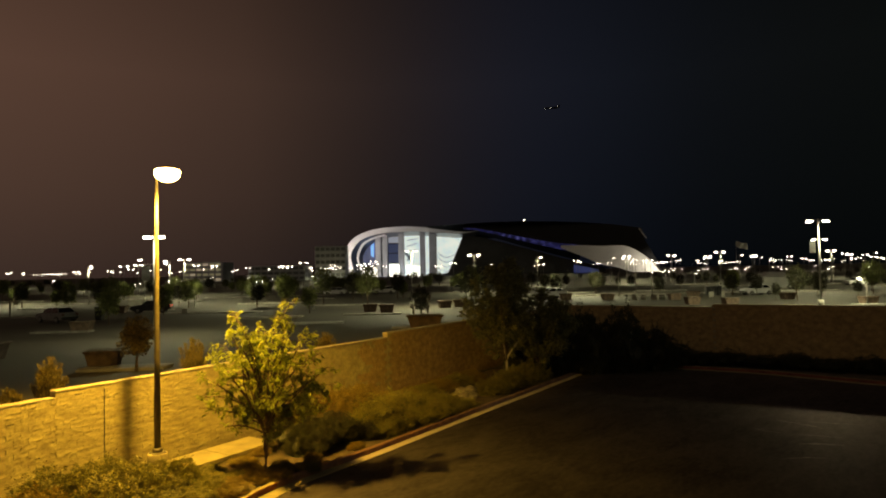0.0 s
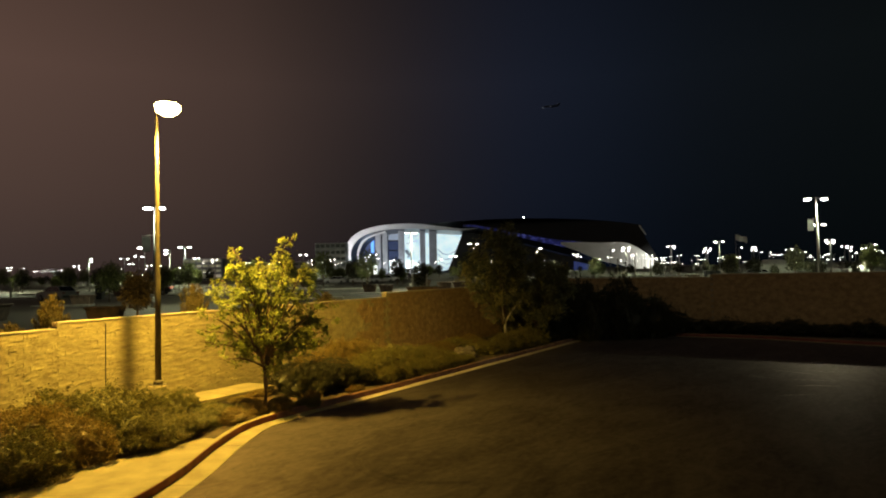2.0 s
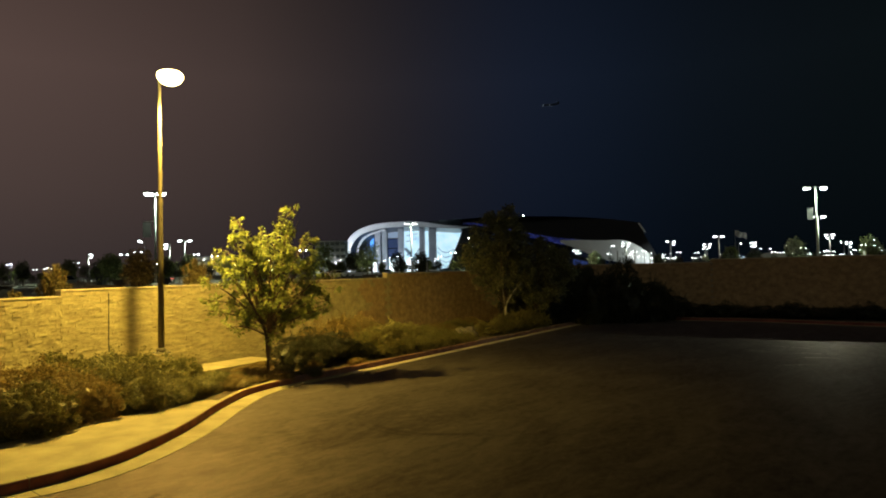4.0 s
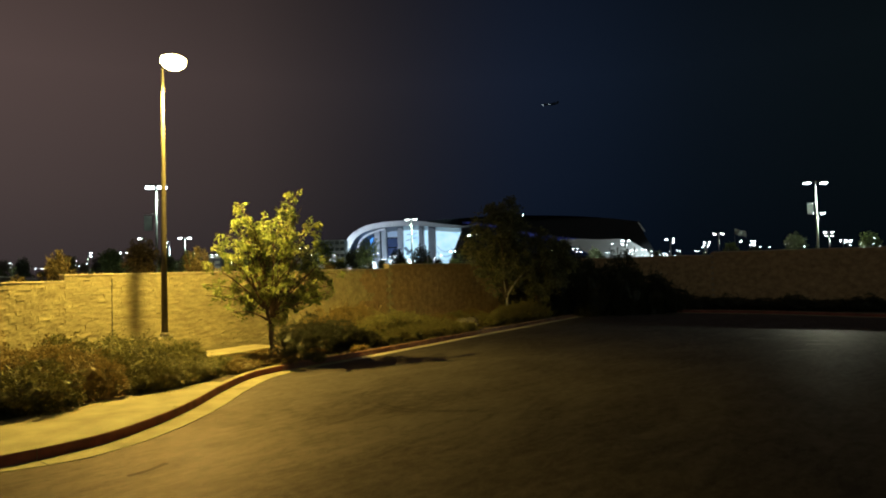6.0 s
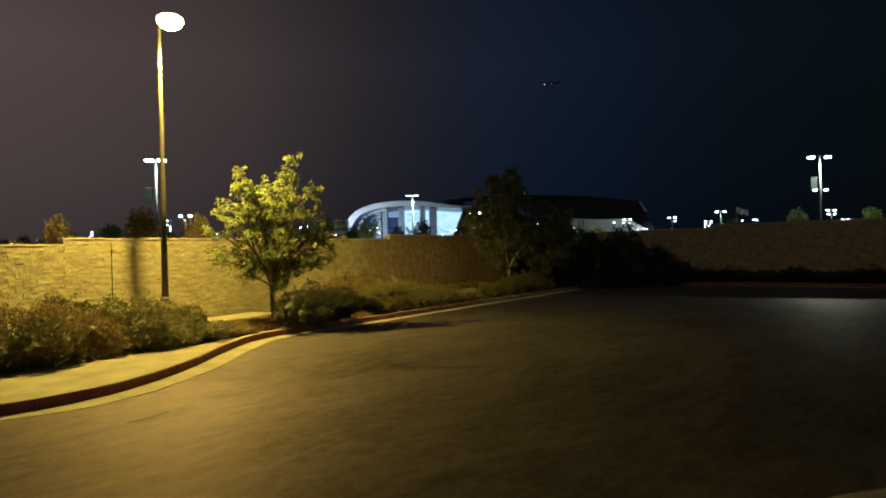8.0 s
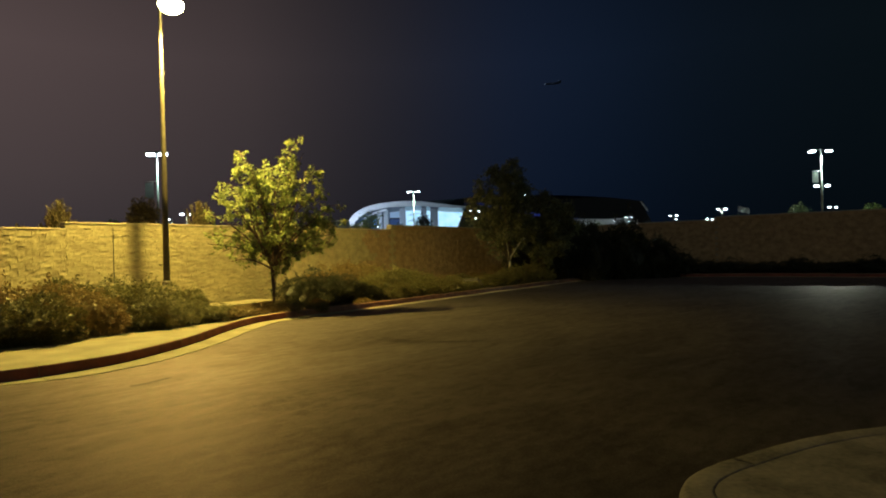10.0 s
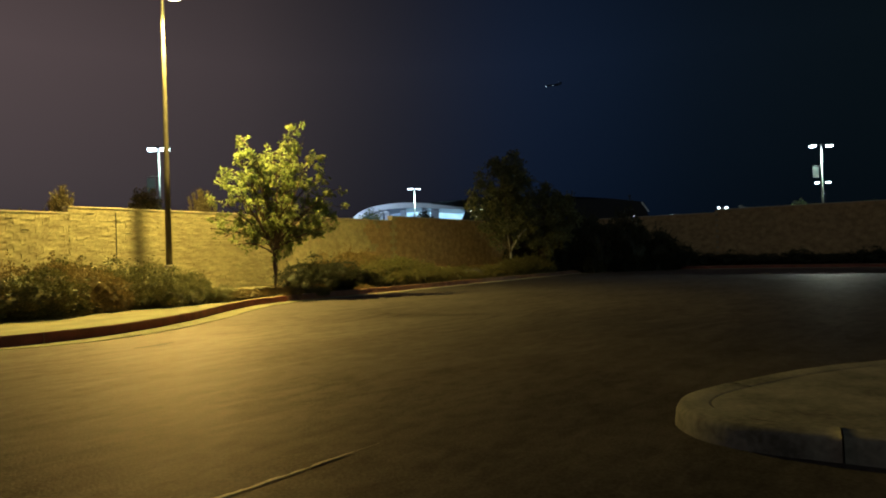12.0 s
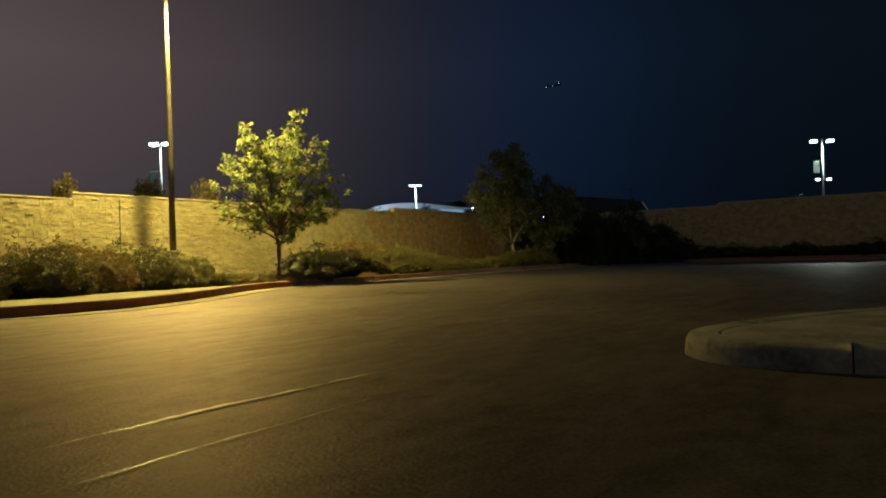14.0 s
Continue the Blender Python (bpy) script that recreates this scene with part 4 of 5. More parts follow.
# Boulders beside the far end of the bed.
for u, v, s in ((18.7, 3.9, 0.72), (19.5, 3.2, 0.92), (18.3, 2.5, 0.55), (20.1, 3.5, 0.60)):
    bm = bmesh.new()
    bmesh.ops.create_icosphere(bm, subdivisions=3, radius=0.5)
    p = yard(u, v)
    for q in bm.verts:
        k = 1 + 0.5 * noise.noise(q.co * 2.6 + Vector((u, v, 0))) + 0.22 * noise.noise(q.co * 6 + Vector((v, u, 0)))
        q.co = Vector((q.co.x * k * s * 1.3, q.co.y * k * s, max(q.co.z * k * s * 0.8, -0.15)))
    bmesh.ops.translate(bm, vec=(p.x, p.y, slope(p.y) + 0.2), verts=bm.verts)
    tagged(part("boulder", bm, STONE), "pale rough boulder lying in the planting bed", "boulder", "boulders in the bed")


# ---- car park beyond the wall ----
def parking_lamp(at, height, heads=2, turn=0.0, banner=False, sunk=False, reach=0.85):
    t = thing("parking_lamp", "lit white car park lamp on a slim pole", "street lamp", "car park lamps")
    bm = bmesh.new()
    tube(bm, [(0, 0, 0), (0, 0, 0.75), (0, 0, 0.76)], [0.28, 0.28, 0.1], 12)
    part("pier", bm, CONCRETE, t, "concrete foot")
    bm = bmesh.new()
    tube(bm, [(0, 0, 0.7), (0, 0, height)], [0.09, 0.07], 8)
    part("pole", bm, POLE, t)
    for s in (1, -1)[:heads]:
        bm = bmesh.new()
        box(bm, (s * reach * 0.36, 0, height - 0.1), (reach * 0.72, 0.06, 0.06))
        part("arm", bm, POLE, t)
        bm = bmesh.new()
        box(bm, (s * reach, 0, height - 0.09), (0.7, 0.42, 0.14), 0.02, 0, 0.9)
        h = part("lamp_head", bm, STEEL, t)
        bm = bmesh.new()
        if sunk:
            box(bm, (s * reach, 0, height - 0.172), (0.56, 0.34, 0.03), 0.006)
        else:
            box(bm, (s * reach, 0, height - 0.24), (0.52, 0.36, 0.16), 0.03, 0, 1.05)
        part("lens", bm, LED_GLOW, h, "glowing white lens")
    if banner:
        bm = bmesh.new()
        tube(bm, [(0, 0, height - 2.2), (-0.95, 0, height - 2.22)], 0.025, 6)
        part("bracket", bm, STEEL, t)
        bm = bmesh.new()
        box(bm, (-0.6, 0, height - 2.85), (0.62, 0.03, 1.1), 0.004)
        part("banner", bm, BANNER, t, "grey hanging banner")
    t.matrix_world = Matrix.Translation(at) @ Matrix.Rotation(radians(turn), 4, "Z")
    return t


first = None
NEAR = [(37.7, 64.0, 11.1, 2, 0, True), (57.6, 97.6, 10.5, 2, 0, False), (-21.15, 46.2, 9.7, 2, 0, True), (-4.0, 76.0, 9.2, 2, 0, False),
        (-46.1, 111.8, 9.7, 2, 0, False), (62.3, 144.0, 9.8, 2, 0, False), (5.75, 127.0, 9.85, 2, 10, False), (-62.0, 142.0, 9.7, 1, 180, False),
        (24.1, 165.9, 9.9, 1, 0, False), (57.2, 201.0, 9.7, 2, 0, False), (112.8, 185.7, 10.4, 2, 0, False), (-114.0, 201.6, 9.8, 1, 0, False),
        (-137.6, 235.0, 9.0, 2, 0, False), (100.4, 242.9, 10.1, 2, 0, False), (119.0, 245.1, 9.9, 2, 0, False), (152.7, 240.0, 9.9, 2, 0, False),
        (72.6, 203.5, 10.1, 1, 0, False), (-99.1, 175.0, 9.8, 1, 0, False), (-91.2, 179.2, 9.8, 2, 20, False), (-78.6, 161.8, 9.8, 2, 60, False),
        (-53.5, 112.5, 9.8, 1, 180, False), (-55.4, 127.2, 9.8, 1, 180, False), (-39.6, 176.2, 9.8, 2, 15, False), (-95.6, 256.5, 9.8, 1, 0, False),
        (51.0, 195.6, 9.8, 1, 0, False), (49.7, 173.8, 9.8, 2, 10, False), (60.8, 170.7, 9.8, 2, 0, False), (84.6, 204.6, 9.8, 2, 0, False),
        (97.8, 201.0, 9.8, 2, 30, False), (90.5, 149.2, 9.8, 2, 0, False), (140.5, 220.7, 9.8, 2, 0, False), (132.5, 196.6, 9.8, 1, 0, False)]
for x, y, z, heads, turn, banner in NEAR:
    parking_lamp((x, y, LOT_Z), z - LOT_Z, heads, turn, banner, x == -4.0, 0.46 if x in (-4.0, -21.15) else 0.85)
proto = parking_lamp((-160, 300, LOT_Z), 7.4, 2)
single = parking_lamp((-195, 290, LOT_Z), 7.2, 1)
rng = np.random.default_rng(4)
for x0, x1, y0, y1, n in ((-150, -20, 180, 230, 6), (80, 180, 200, 240, 4), (-330, -60, 230, 520, 46), (-130, 10, 230, 470, 34), (20, 110, 240, 420, 14), (110, 330, 230, 520, 62), (140, 420, 420, 700, 40)):
    for _ in range(n):
        y = rng.uniform(y0, y1)
        x = rng.uniform(x0, x1) * (0.55 + 0.45 * y / y1)
        s = rng.uniform(0.85, 1.08)
        ob = copy_thing(proto if rng.random() < 0.6 else single, Matrix.Translation((x, y, LOT_Z)) @ Matrix.Rotation(rng.uniform(-0.5, 0.5), 4, "Z"))
        ob.scale = (1, 1, s)

for k in range(44):
    y = rng.uniform(150, 300)
    x = y * (rng.uniform(0.30, 0.68) if k < 26 else rng.uniform(-0.66, -0.16))
    ob = copy_thing(proto if k % 3 == 0 else single, Matrix.Translation((x, y, LOT_Z)) @ Matrix.Rotation(rng.uniform(-0.5, 0.5), 4, "Z"))
    ob.scale = (0.8, 0.8, rng.uniform(0.34, 0.5))


def lot_tree_data(seed, leaf, n=1100, tall=3.6, wide=1.2, size=0.30):
    rng = np.random.default_rng(seed)
    d = rng.normal(0, 1, (n, 3))
    d /= np.linalg.norm(d, axis=1)[:, None]
    lump = np.array([0.75 + 0.5 * noise.noise(Vector(v) * 2.3 + Vector((seed, 3, 0))) for v in d])
    spots = d * (lump * rng.random(n) ** 0.4)[:, None] * [wide, wide, tall * 0.42] + [0, 0, tall * 0.62]
    me = leaf_mesh("crown", spots, d, size, size * 0.57, rng, 0.2)
    me.materials.append(leaf)
    return me


def lot_tree(seed, leaf, label, tall=3.6, wide=1.2, n=1100, size=0.30):
    t = thing("tree", label, "tree", "car park trees")
    bm = bmesh.new()
    rng = np.random.default_rng(seed)
    tube(bm, [(0, 0, -0.05), (0.03, 0, tall * 0.35), (0, 0.02, tall * 0.8)], [0.07, 0.055, 0.02], 6)
    for _ in range(7):
        a, z = rng.uniform(0, 6.28), rng.uniform(0.3, 0.6) * tall
        tube(bm, [(0, 0, z), (wide * 0.7 * math.cos(a), wide * 0.7 * math.sin(a), z + 0.22 * tall)], [0.025, 0.008], 4, False)
    part("trunk", bm, BARK, t)
    o = new("crown", lot_tree_data(seed, leaf, n, tall, wide, size))
    o.parent = t
    return t


def wispy_shrub(at, tall, wide, seed):
    """An upright shrub of fine dry shoots."""
    rng = np.random.default_rng(seed)
    t = thing("shrub", "upright wispy dry shrub growing behind the wall", "shrub", "shrubs behind the wall", at=Matrix.Translation(at))
    spots, ways = [], []
    bm = bmesh.new()
    for _ in range(46):
        a, r = rng.uniform(0, 6.28), wide * rng.uniform(0.1, 1.0)
        top = Vector((r * math.cos(a), r * math.sin(a), tall * rng.uniform(0.6, 1.0) * (1 - 0.35 * (r / wide) ** 2)))
        foot = Vector((0.25 * top.x, 0.25 * top.y, 0))
        tube(bm, [foot, foot.lerp(top, 0.5) + Vector((0, 0, 0.05)), top], [0.012, 0.008, 0.003], 4, False)
        for _ in range(120):
            s = rng.uniform(0.12, 1.03)
            spots.append(foot.lerp(top, s) + Vector(rng.normal(0, 0.045 * (1.5 - s), 3)))
            ways.append((top - foot).normalized() + Vector(rng.normal(0, 0.35, 3)))
    part("stem", bm, BARK, t)
    link("foliage", leaf_mesh("foliage", np.array(spots), np.array(ways), 0.12, 0.036, rng, -0.3), WISP_LEAF, t)
    return t


for x, y, tall, wide, seed in ((-13.2, 21.4, 1.75, 0.52, 1), (-9.9, 25.3, 2.05, 0.60, 3), (-14.0, 20.6, 0.85, 0.4, 4), (-6.3, 33.6, 1.3, 0.6, 5)):
    wispy_shrub((x, y, LOT_Z), tall, wide, seed)
protos = [lot_tree(31 + k, SHADE_LEAF if k == 2 else LOT_LEAF, "small leafy tree standing in the car park", 3.4 + 0.5 * k, 1.1 + 0.15 * k) for k in range(4)]
# A young round tree among them.
round_shrub = lot_tree(51, RED_LEAF, "young round dark brown tree on a concrete slab", 2.62, 0.85, 2300, 0.15)
round_shrub.matrix_world = Matrix.Translation((-14.35, 29.7, LOT_Z))
TREES = [(-31.1, 58.6), (42.7, 94.6), (42.4, 76.8), (60.3, 89.8), (-32, 72), (-21, 84), (-40, 95), (-12, 92), (-15, 70), (-50, 84), (-8, 105), (4, 98), (10, 92), (18, 104), (26, 110), (33, 98), (45, 92), (41, 79),
         (52, 88), (60, 105), (70, 118), (30, 122), (14, 125), (-30, 120), (-60, 118), (-75, 135), (-45, 140), (-20, 135), (-4, 140), (38, 140), (55, 150), (80, 140), (95, 150), (75, 96), (-2.2, 57.9)]
for _ in range(105):
    y = rng.uniform(84, 190)
    TREES.append((rng.uniform(-0.72, 0.72) * y, y))
for _ in range(75):
    y = rng.uniform(170, 420)
    TREES.append((rng.uniform(-0.75, 0.75) * y, y))
for i, (x, y) in enumerate(TREES):
    m = Matrix.Translation((x, y, LOT_Z)) @ Matrix.Rotation(i * 1.3, 4, "Z")
    if i < 4:
        protos[i].matrix_world = m
    else:
        # Trees to the east take the shade-darkened leaf, against the strong lamp there.
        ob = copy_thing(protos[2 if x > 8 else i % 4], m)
        k = (0.72 + 0.42 * ((i * 37) % 17) / 17) * (0.7 if x > 26 else 1.0)
        ob.scale = (k, k, k * (1.0 if y < 150 else 0.9))


def planter():
    t = thing("planter", "dark tapered planter box on the car park", "planter", "car park planters")
    bm = bmesh.new()
    box(bm, (0, 0, 0.40), (1.25, 1.0, 0.80), 0.03, 0, 1.24)
    part("box", bm, PLANTER, t)
    bm = bmesh.new()
    box(bm, (0, 0, 0.82), (1.66, 1.34, 0.09), 0.02)
    part("rim", bm, PLANTER, t)
    bm = bmesh.new()
    box(bm, (0, 0, 0.862), (1.45, 1.14, 0.03), 0.0)
    part("soil", bm, SOIL, t)
    return t


pl = planter()
SPOTS = [(-16.7, 31.3, 12), (-29.7, 51.9, 5), (28.3, 73.0, 0), (31.1, 69.6, 0), (42.8, 79.7, 0), (44.5, 67.1, 0), (-1.6, 49.3, 0), (-0.1, 75.7, 8), (1.7, 77.4, 0), (-8.4, 70.9, 0),
         (-6.4, 69.3, 0), (-25.3, 34.8, 0), (30.0, 83.5, 0), (22.0, 86.4, 0), (-40, 78, 0), (52, 72, 0), (17, 90, 0), (-22, 100, 0), (-3, 96, 0), (35, 90, 0), (62, 84, 0)]
for i, (x, y, a) in enumerate(SPOTS):
    m = Matrix.Translation((x, y, LOT_Z)) @ Matrix.Rotation(radians(a + 4), 4, "Z")
    if i:
        ob = copy_thing(pl, m)
        k = 1.7 if (x, y) == (-1.6, 49.3) else 1.3 if y < 40 else 1.0
        ob.scale = (k, k, 1.0 + 0.3 * (k - 1))
    else:
        pl.matrix_world = m
# Low concrete islands under planters and lamps.
rows = [(x + rng.uniform(-3, 3), y + 0.1 * x, rng.uniform(5, 12), 1.2) for y in (98.0, 112.0, 128.0, 146.0) for x in (-78, -60, -43, -26, 22, 40, 58, 78)]
for x, y, w, d in (*rows, (-15.3, 30.6, 4.0, 1.5), (-31.0, 51.4, 4.5, 1.2), (44.5, 66.6, 3.2, 1.5), (-27.0, 74.0, 11, 1.2), (-52.0, 72.0, 12, 1.2), (-14.0, 86.0, 10, 1.2), (-11.5, 56.0, 5, 1.2), (-2.0, 50.0, 4.4, 1.6), (-7.6, 66.0, 6, 1.5), (-18, 64.5, 7, 1.5), (-40, 82, 9, 1.6)):
    bm = bmesh.new()
    box(bm, (x, y, LOT_Z + 0.05), (w, d, 0.16), 0.03, 4)
    tagged(part("lot_island", bm, CONCRETE), "low pale concrete island on the car park", "traffic island", "car park islands")


def car(paint, look_of, tail, pickup=False):
    """A car along x, its nose towards -x: sills and body, glazed cabin, pillars, bumpers, lamps and wheels."""
    t = thing("car", look_of, "car", "parked cars")
    low = ((-2.20, 0.42), (-2.28, 0.62), (-2.16, 0.84), (-1.9, 0.92), (-1.0, 1.0), (1.75, 1.02), (2.18, 0.98), (2.27, 0.75), (2.24, 0.42), (1.8, 0.3), (-1.8, 0.3))
    bm = bmesh.new()
    rows = [[bm.verts.new((x, s * (0.90 - 0.05 * abs(x) / 2.2 - (0.05 if z > 0.9 else 0.0)), z)) for x, z in low] for s in (-1, 1)]
    for k in range(len(low)):
        bm.faces.new((rows[0][k], rows[0][(k + 1) % len(low)], rows[1][(k + 1) % len(low)], rows[1][k]))
    bm.faces.new(rows[0][::-1])
    bm.faces.new(rows[1])
    bmesh.ops.recalc_face_normals(bm, faces=bm.faces)
    bmesh.ops.bevel(bm, geom=bm.edges[:], offset=0.035, segments=2, affect="EDGES")
    part("body", bm, paint, t)
    back = (0.62, 0.72) if pickup else (1.75, 1.25)
    glass = ((-1.02, 1.0), (-0.42, 1.46), (back[1], 1.46 if not pickup else 1.5), (back[0] + 0.1 if pickup else back[0], 1.02))
    bm = bmesh.new()
    rows = [[bm.verts.new((x, s * (0.80 if z < 1.2 else 0.63), z)) for x, z in glass] for s in (-1, 1)]
    for k in range(4):
        bm.faces.new((rows[0][k], rows[0][(k + 1) % 4], rows[1][(k + 1) % 4], rows[1][k]))
    bm.faces.new(rows[0][::-1])
    bm.faces.new(rows[1])
    bmesh.ops.recalc_face_normals(bm, faces=bm.faces)
    part("cabin_glass", bm, CAR_GLASS, t, "dark tinted cabin glass")
    bm = bmesh.new()
    x0, x1 = -0.42, back[1]
    box(bm, ((x0 + x1) / 2, 0, 1.475), (x1 - x0 + 0.06, 1.30, 0.05), 0.02)
    part("roof", bm, paint, t)
    for s in (-1, 1):
        for a, b in ((glass[0], glass[1]), (((x0 + x1) / 2, 1.0), ((x0 + x1) / 2, 1.46)), (glass[3], glass[2])):
            bm = bmesh.new()
            tube(bm, [(a[0], s * 0.81, a[1]), (b[0], s * 0.645, b[1])], 0.035, 5)
            part("pillar", bm, paint, t)
        for x in (-1.4, 1.4):
            bm = bmesh.new()
            tube(bm, [(x, s * 0.70, 0.33), (x, s * 0.90, 0.33)], 0.33, 16)
            wheel = part("wheel", bm, TAR, t)
            bm = bmesh.new()
            tube(bm, [(x, s * 0.89, 0.33), (x, s * 0.915, 0.33)], 0.2, 12)
            part("rim", bm, STEEL, wheel, "steel rim")
        bm = bmesh.new()
        box(bm, (2.25, s * 0.68, 0.84), (0.06, 0.26, 0.16), 0.02)
        part("rear_light", bm, tail, t, "red rear light")
        bm = bmesh.new()
        box(bm, (-2.22, s * 0.62, 0.72), (0.08, 0.34, 0.14), 0.02)
        part("headlight", bm, WHITE, t, "clear headlight")
    for x in (-2.26, 2.27):
        bm = bmesh.new()
        box(bm, (x, 0, 0.5), (0.12, 1.66, 0.18), 0.04)
        part("bumper", bm, DARK_METAL, t)
    return t


CAR_GLASS = surface("car_glass", (0.008, 0.009, 0.010), (0.02, 0.021, 0.022), 0.12, 1, 10, 0.0)
SILVER = surface("silver_paint", (0.16, 0.165, 0.165), (0.24, 0.245, 0.245), 0.35, 2, 30, 0.03, metal=0.3)
TAIL = glowing("tail_lamp", (1.0, 0.10, 0.04), 1.2, False)
pickup = car(DARK_METAL, "parked dark pickup with red rear lights lit", TAIL, True)
pickup.matrix_world = Matrix.Translation((-35.9, 77.4, LOT_Z)) @ Matrix.Rotation(0.25, 4, "Z")
silver_car = car(SILVER, "parked silver car on the dim car park", RED)
silver_car.matrix_world = Matrix.Translation((-39.0, 63.6, LOT_Z)) @ Matrix.Rotation(-0.5, 4, "Z")
pale_car = car(WHITE, "parked pale car on the car park", RED)
pale_car.matrix_world = Matrix.Translation((45.5, 93.1, LOT_Z)) @ Matrix.Rotation(0.2, 4, "Z")
for x, y, a, ob in ((-22, 126, 0, pale_car), (-17, 126.5, 0, pale_car), (80.6, 124.8, 0.1, pale_car), (-12.5, 128.6, 0, pale_car), (2.7, 133.6, 0, silver_car),
                    (16, 96, 0.3, pale_car), (85, 118, 0, silver_car), (-12, 160, 0, pale_car)):
    copy_thing(ob, Matrix.Translation((x, y, LOT_Z)) @ Matrix.Rotation(a, 4, "Z"))


def bench(at, turn):
    t = thing("bench", "pale concrete picnic bench on the car park", "bench", "car park benches")
    bm = bmesh.new()
    box(bm, (0, 0, 0.74), (1.9, 0.75, 0.08), 0.01)
    part("tabletop", bm, CONCRETE, t)
    for s in (-1, 1):
        bm = bmesh.new()
        box(bm, (0, s * 0.75, 0.44), (1.9, 0.3, 0.07), 0.01)
        part("seat", bm, CONCRETE, t)
        bm = bmesh.new()
        box(bm, (s * 0.65, 0, 0.35), (0.14, 1.4, 0.7), 0.02, 0, 0.75)
        part("leg", bm, CONCRETE, t)
    t.matrix_world = Matrix.Translation(at) @ Matrix.Rotation(turn, 4, "Z")


bench((28.2, 84.3, LOT_Z), 0.4)
bench((26.0, 85.4, LOT_Z), 0.2)


def waste_bin(at):
    t = thing("waste_bin", "tall dark waste bin on the car park", "bin", "car park bins", at=Matrix.Translation(at))
    bm = bmesh.new()
    box(bm, (0, 0, 0.65), (0.62, 0.7, 1.3), 0.04, 0, 1.08)
    part("body", bm, DARK_METAL, t)
    bm = bmesh.new()
    box(bm, (0, 0.02, 1.34), (0.74, 0.8, 0.09), 0.03)
    part("lid", bm, DARK_METAL, t)


for x, y in ((38.6, 93.6), (39.5, 94.0), (40.4, 94.2), (-36.0, 66.0)):
    waste_bin((x, y, LOT_Z))


def sign_board(at, w, h):
    t = thing("sign_board", "pale blank board on two short posts", "sign", "car park boards", at=Matrix.Translation(at))
    bm = bmesh.new()
    box(bm, (0, 0, 0.25 + h / 2), (w, 0.06, h), 0.01)
    part("panel", bm, CONCRETE, t)
    for s in (-1, 1):
        bm = bmesh.new()
        tube(bm, [(s * w * 0.4, 0.05, 0), (s * w * 0.4, 0.05, 0.2 + h)], 0.03, 6)
        part("post", bm, STEEL, t)


for x, y, w, h in ((35.2, 84.3, 0.6, 0.7), (36.9, 84.6, 0.4, 0.9), (-29.3, 71.2, 0.6, 0.5), (-70.0, 103.0, 0.8, 1.9)):
    sign_board((x, y, LOT_Z), w, h)


def slim_post(at, tall):
    t = thing("post", "slim pale post standing on the car park", "post", "car park posts", at=Matrix.Translation(at))
    bm = bmesh.new()
    tube(bm, [(0, 0, 0), (0, 0, tall * 0.97), (0, 0, tall)], [0.085, 0.08, 0.04], 8)
    part("shaft", bm, CONCRETE, t)
    bm = bmesh.new()
    tube(bm, [(0, 0, 0), (0, 0, 0.1), (0, 0, 0.12)], [0.2, 0.2, 0.1], 8)
    part("foot", bm, CONCRETE, t)


for x, y, tall in ((44.0, 66.5, 2.3), (-49.8, 72.4, 2.0), (-57.3, 101.7, 2.4), (-35.1, 88.6, 2.2), (-2.9, 57.6, 2.0), (-1.6, 57.5, 2.0), (-2.2, 58.3, 2.1), (-16.2, 78.0, 2.4), (26.3, 96.5, 3.6), (29.0, 96.8, 3.6), (31.5, 97.0, 3.2)):
    slim_post((x, y, LOT_Z), tall)

# A marquee with sloping sides beyond the lamps.
t = thing("marquee", "pale canvas marquee standing on the far car park", "tent", at=Matrix.Translation((63.0, 122.0, LOT_Z)))
bm = bmesh.new()
box(bm, (0, 0, 1.0), (6.6, 4.4, 2.0), 0.05)
part("wall", bm, PIER_CLOTH, t)
bm = bmesh.new()
box(bm, (0, 0, 2.5), (7.0, 4.8, 1.0), 0.03, 0, 0.35)
part("roof", bm, PIER_CLOTH, t)


# ---- stadium ----
GLASS_LIT, ns, ln, b = material("lit_hall")
n1, cr = ns.new("ShaderNodeTexNoise"), ns.new("ShaderNodeValToRGB")
n1.inputs["Scale"].default_value, n1.inputs["Detail"].default_value = 0.11, 3
stops(cr, (0.30, (0.46, 0.74, 0.92)), (0.62, (0.72, 0.95, 1.0)))
ln.new(ns.new("ShaderNodeNewGeometry").outputs["Position"], n1.inputs["Vector"])
ln.new(n1.outputs[0], cr.inputs[0])
ln.new(cr.outputs[0], b.inputs["Emission Color"])
b.inputs["Base Color"].default_value = (0.1, 0.12, 0.14, 1)
b.inputs["Emission Strength"].default_value = 1.0
GLASS_LIT.cycles.emission_sampling = "NONE"
DIM_BAY = glowing("dim_bay", (0.42, 0.52, 0.66), 0.5, False)
BLUE_BAY = glowing("blue_bay", (0.075, 0.11, 0.24), 0.30, False)
BLUE_LAMP = glowing("blue_lamp", (0.12, 0.42, 1.0), 1.0, False)
ENTRANCE = glowing("lit_entrance", (0.92, 1.0, 0.95), 2.2, False)
BLUE_LED, ns, ln, b = material("blue_led")
n1, cr = ns.new("ShaderNodeTexNoise"), ns.new("ShaderNodeValToRGB")
n1.inputs["Scale"].default_value, n1.inputs["Detail"].default_value = 0.30, 7
stops(cr, (0.40, (0.003, 0.004, 0.022)), (0.78, (0.22, 0.26, 0.85)), (0.56, (0.018, 0.026, 0.20)))
ln.new(ns.new("ShaderNodeNewGeometry").outputs["Position"], n1.inputs["Vector"])
ln.new(n1.outputs[0], cr.inputs[0])
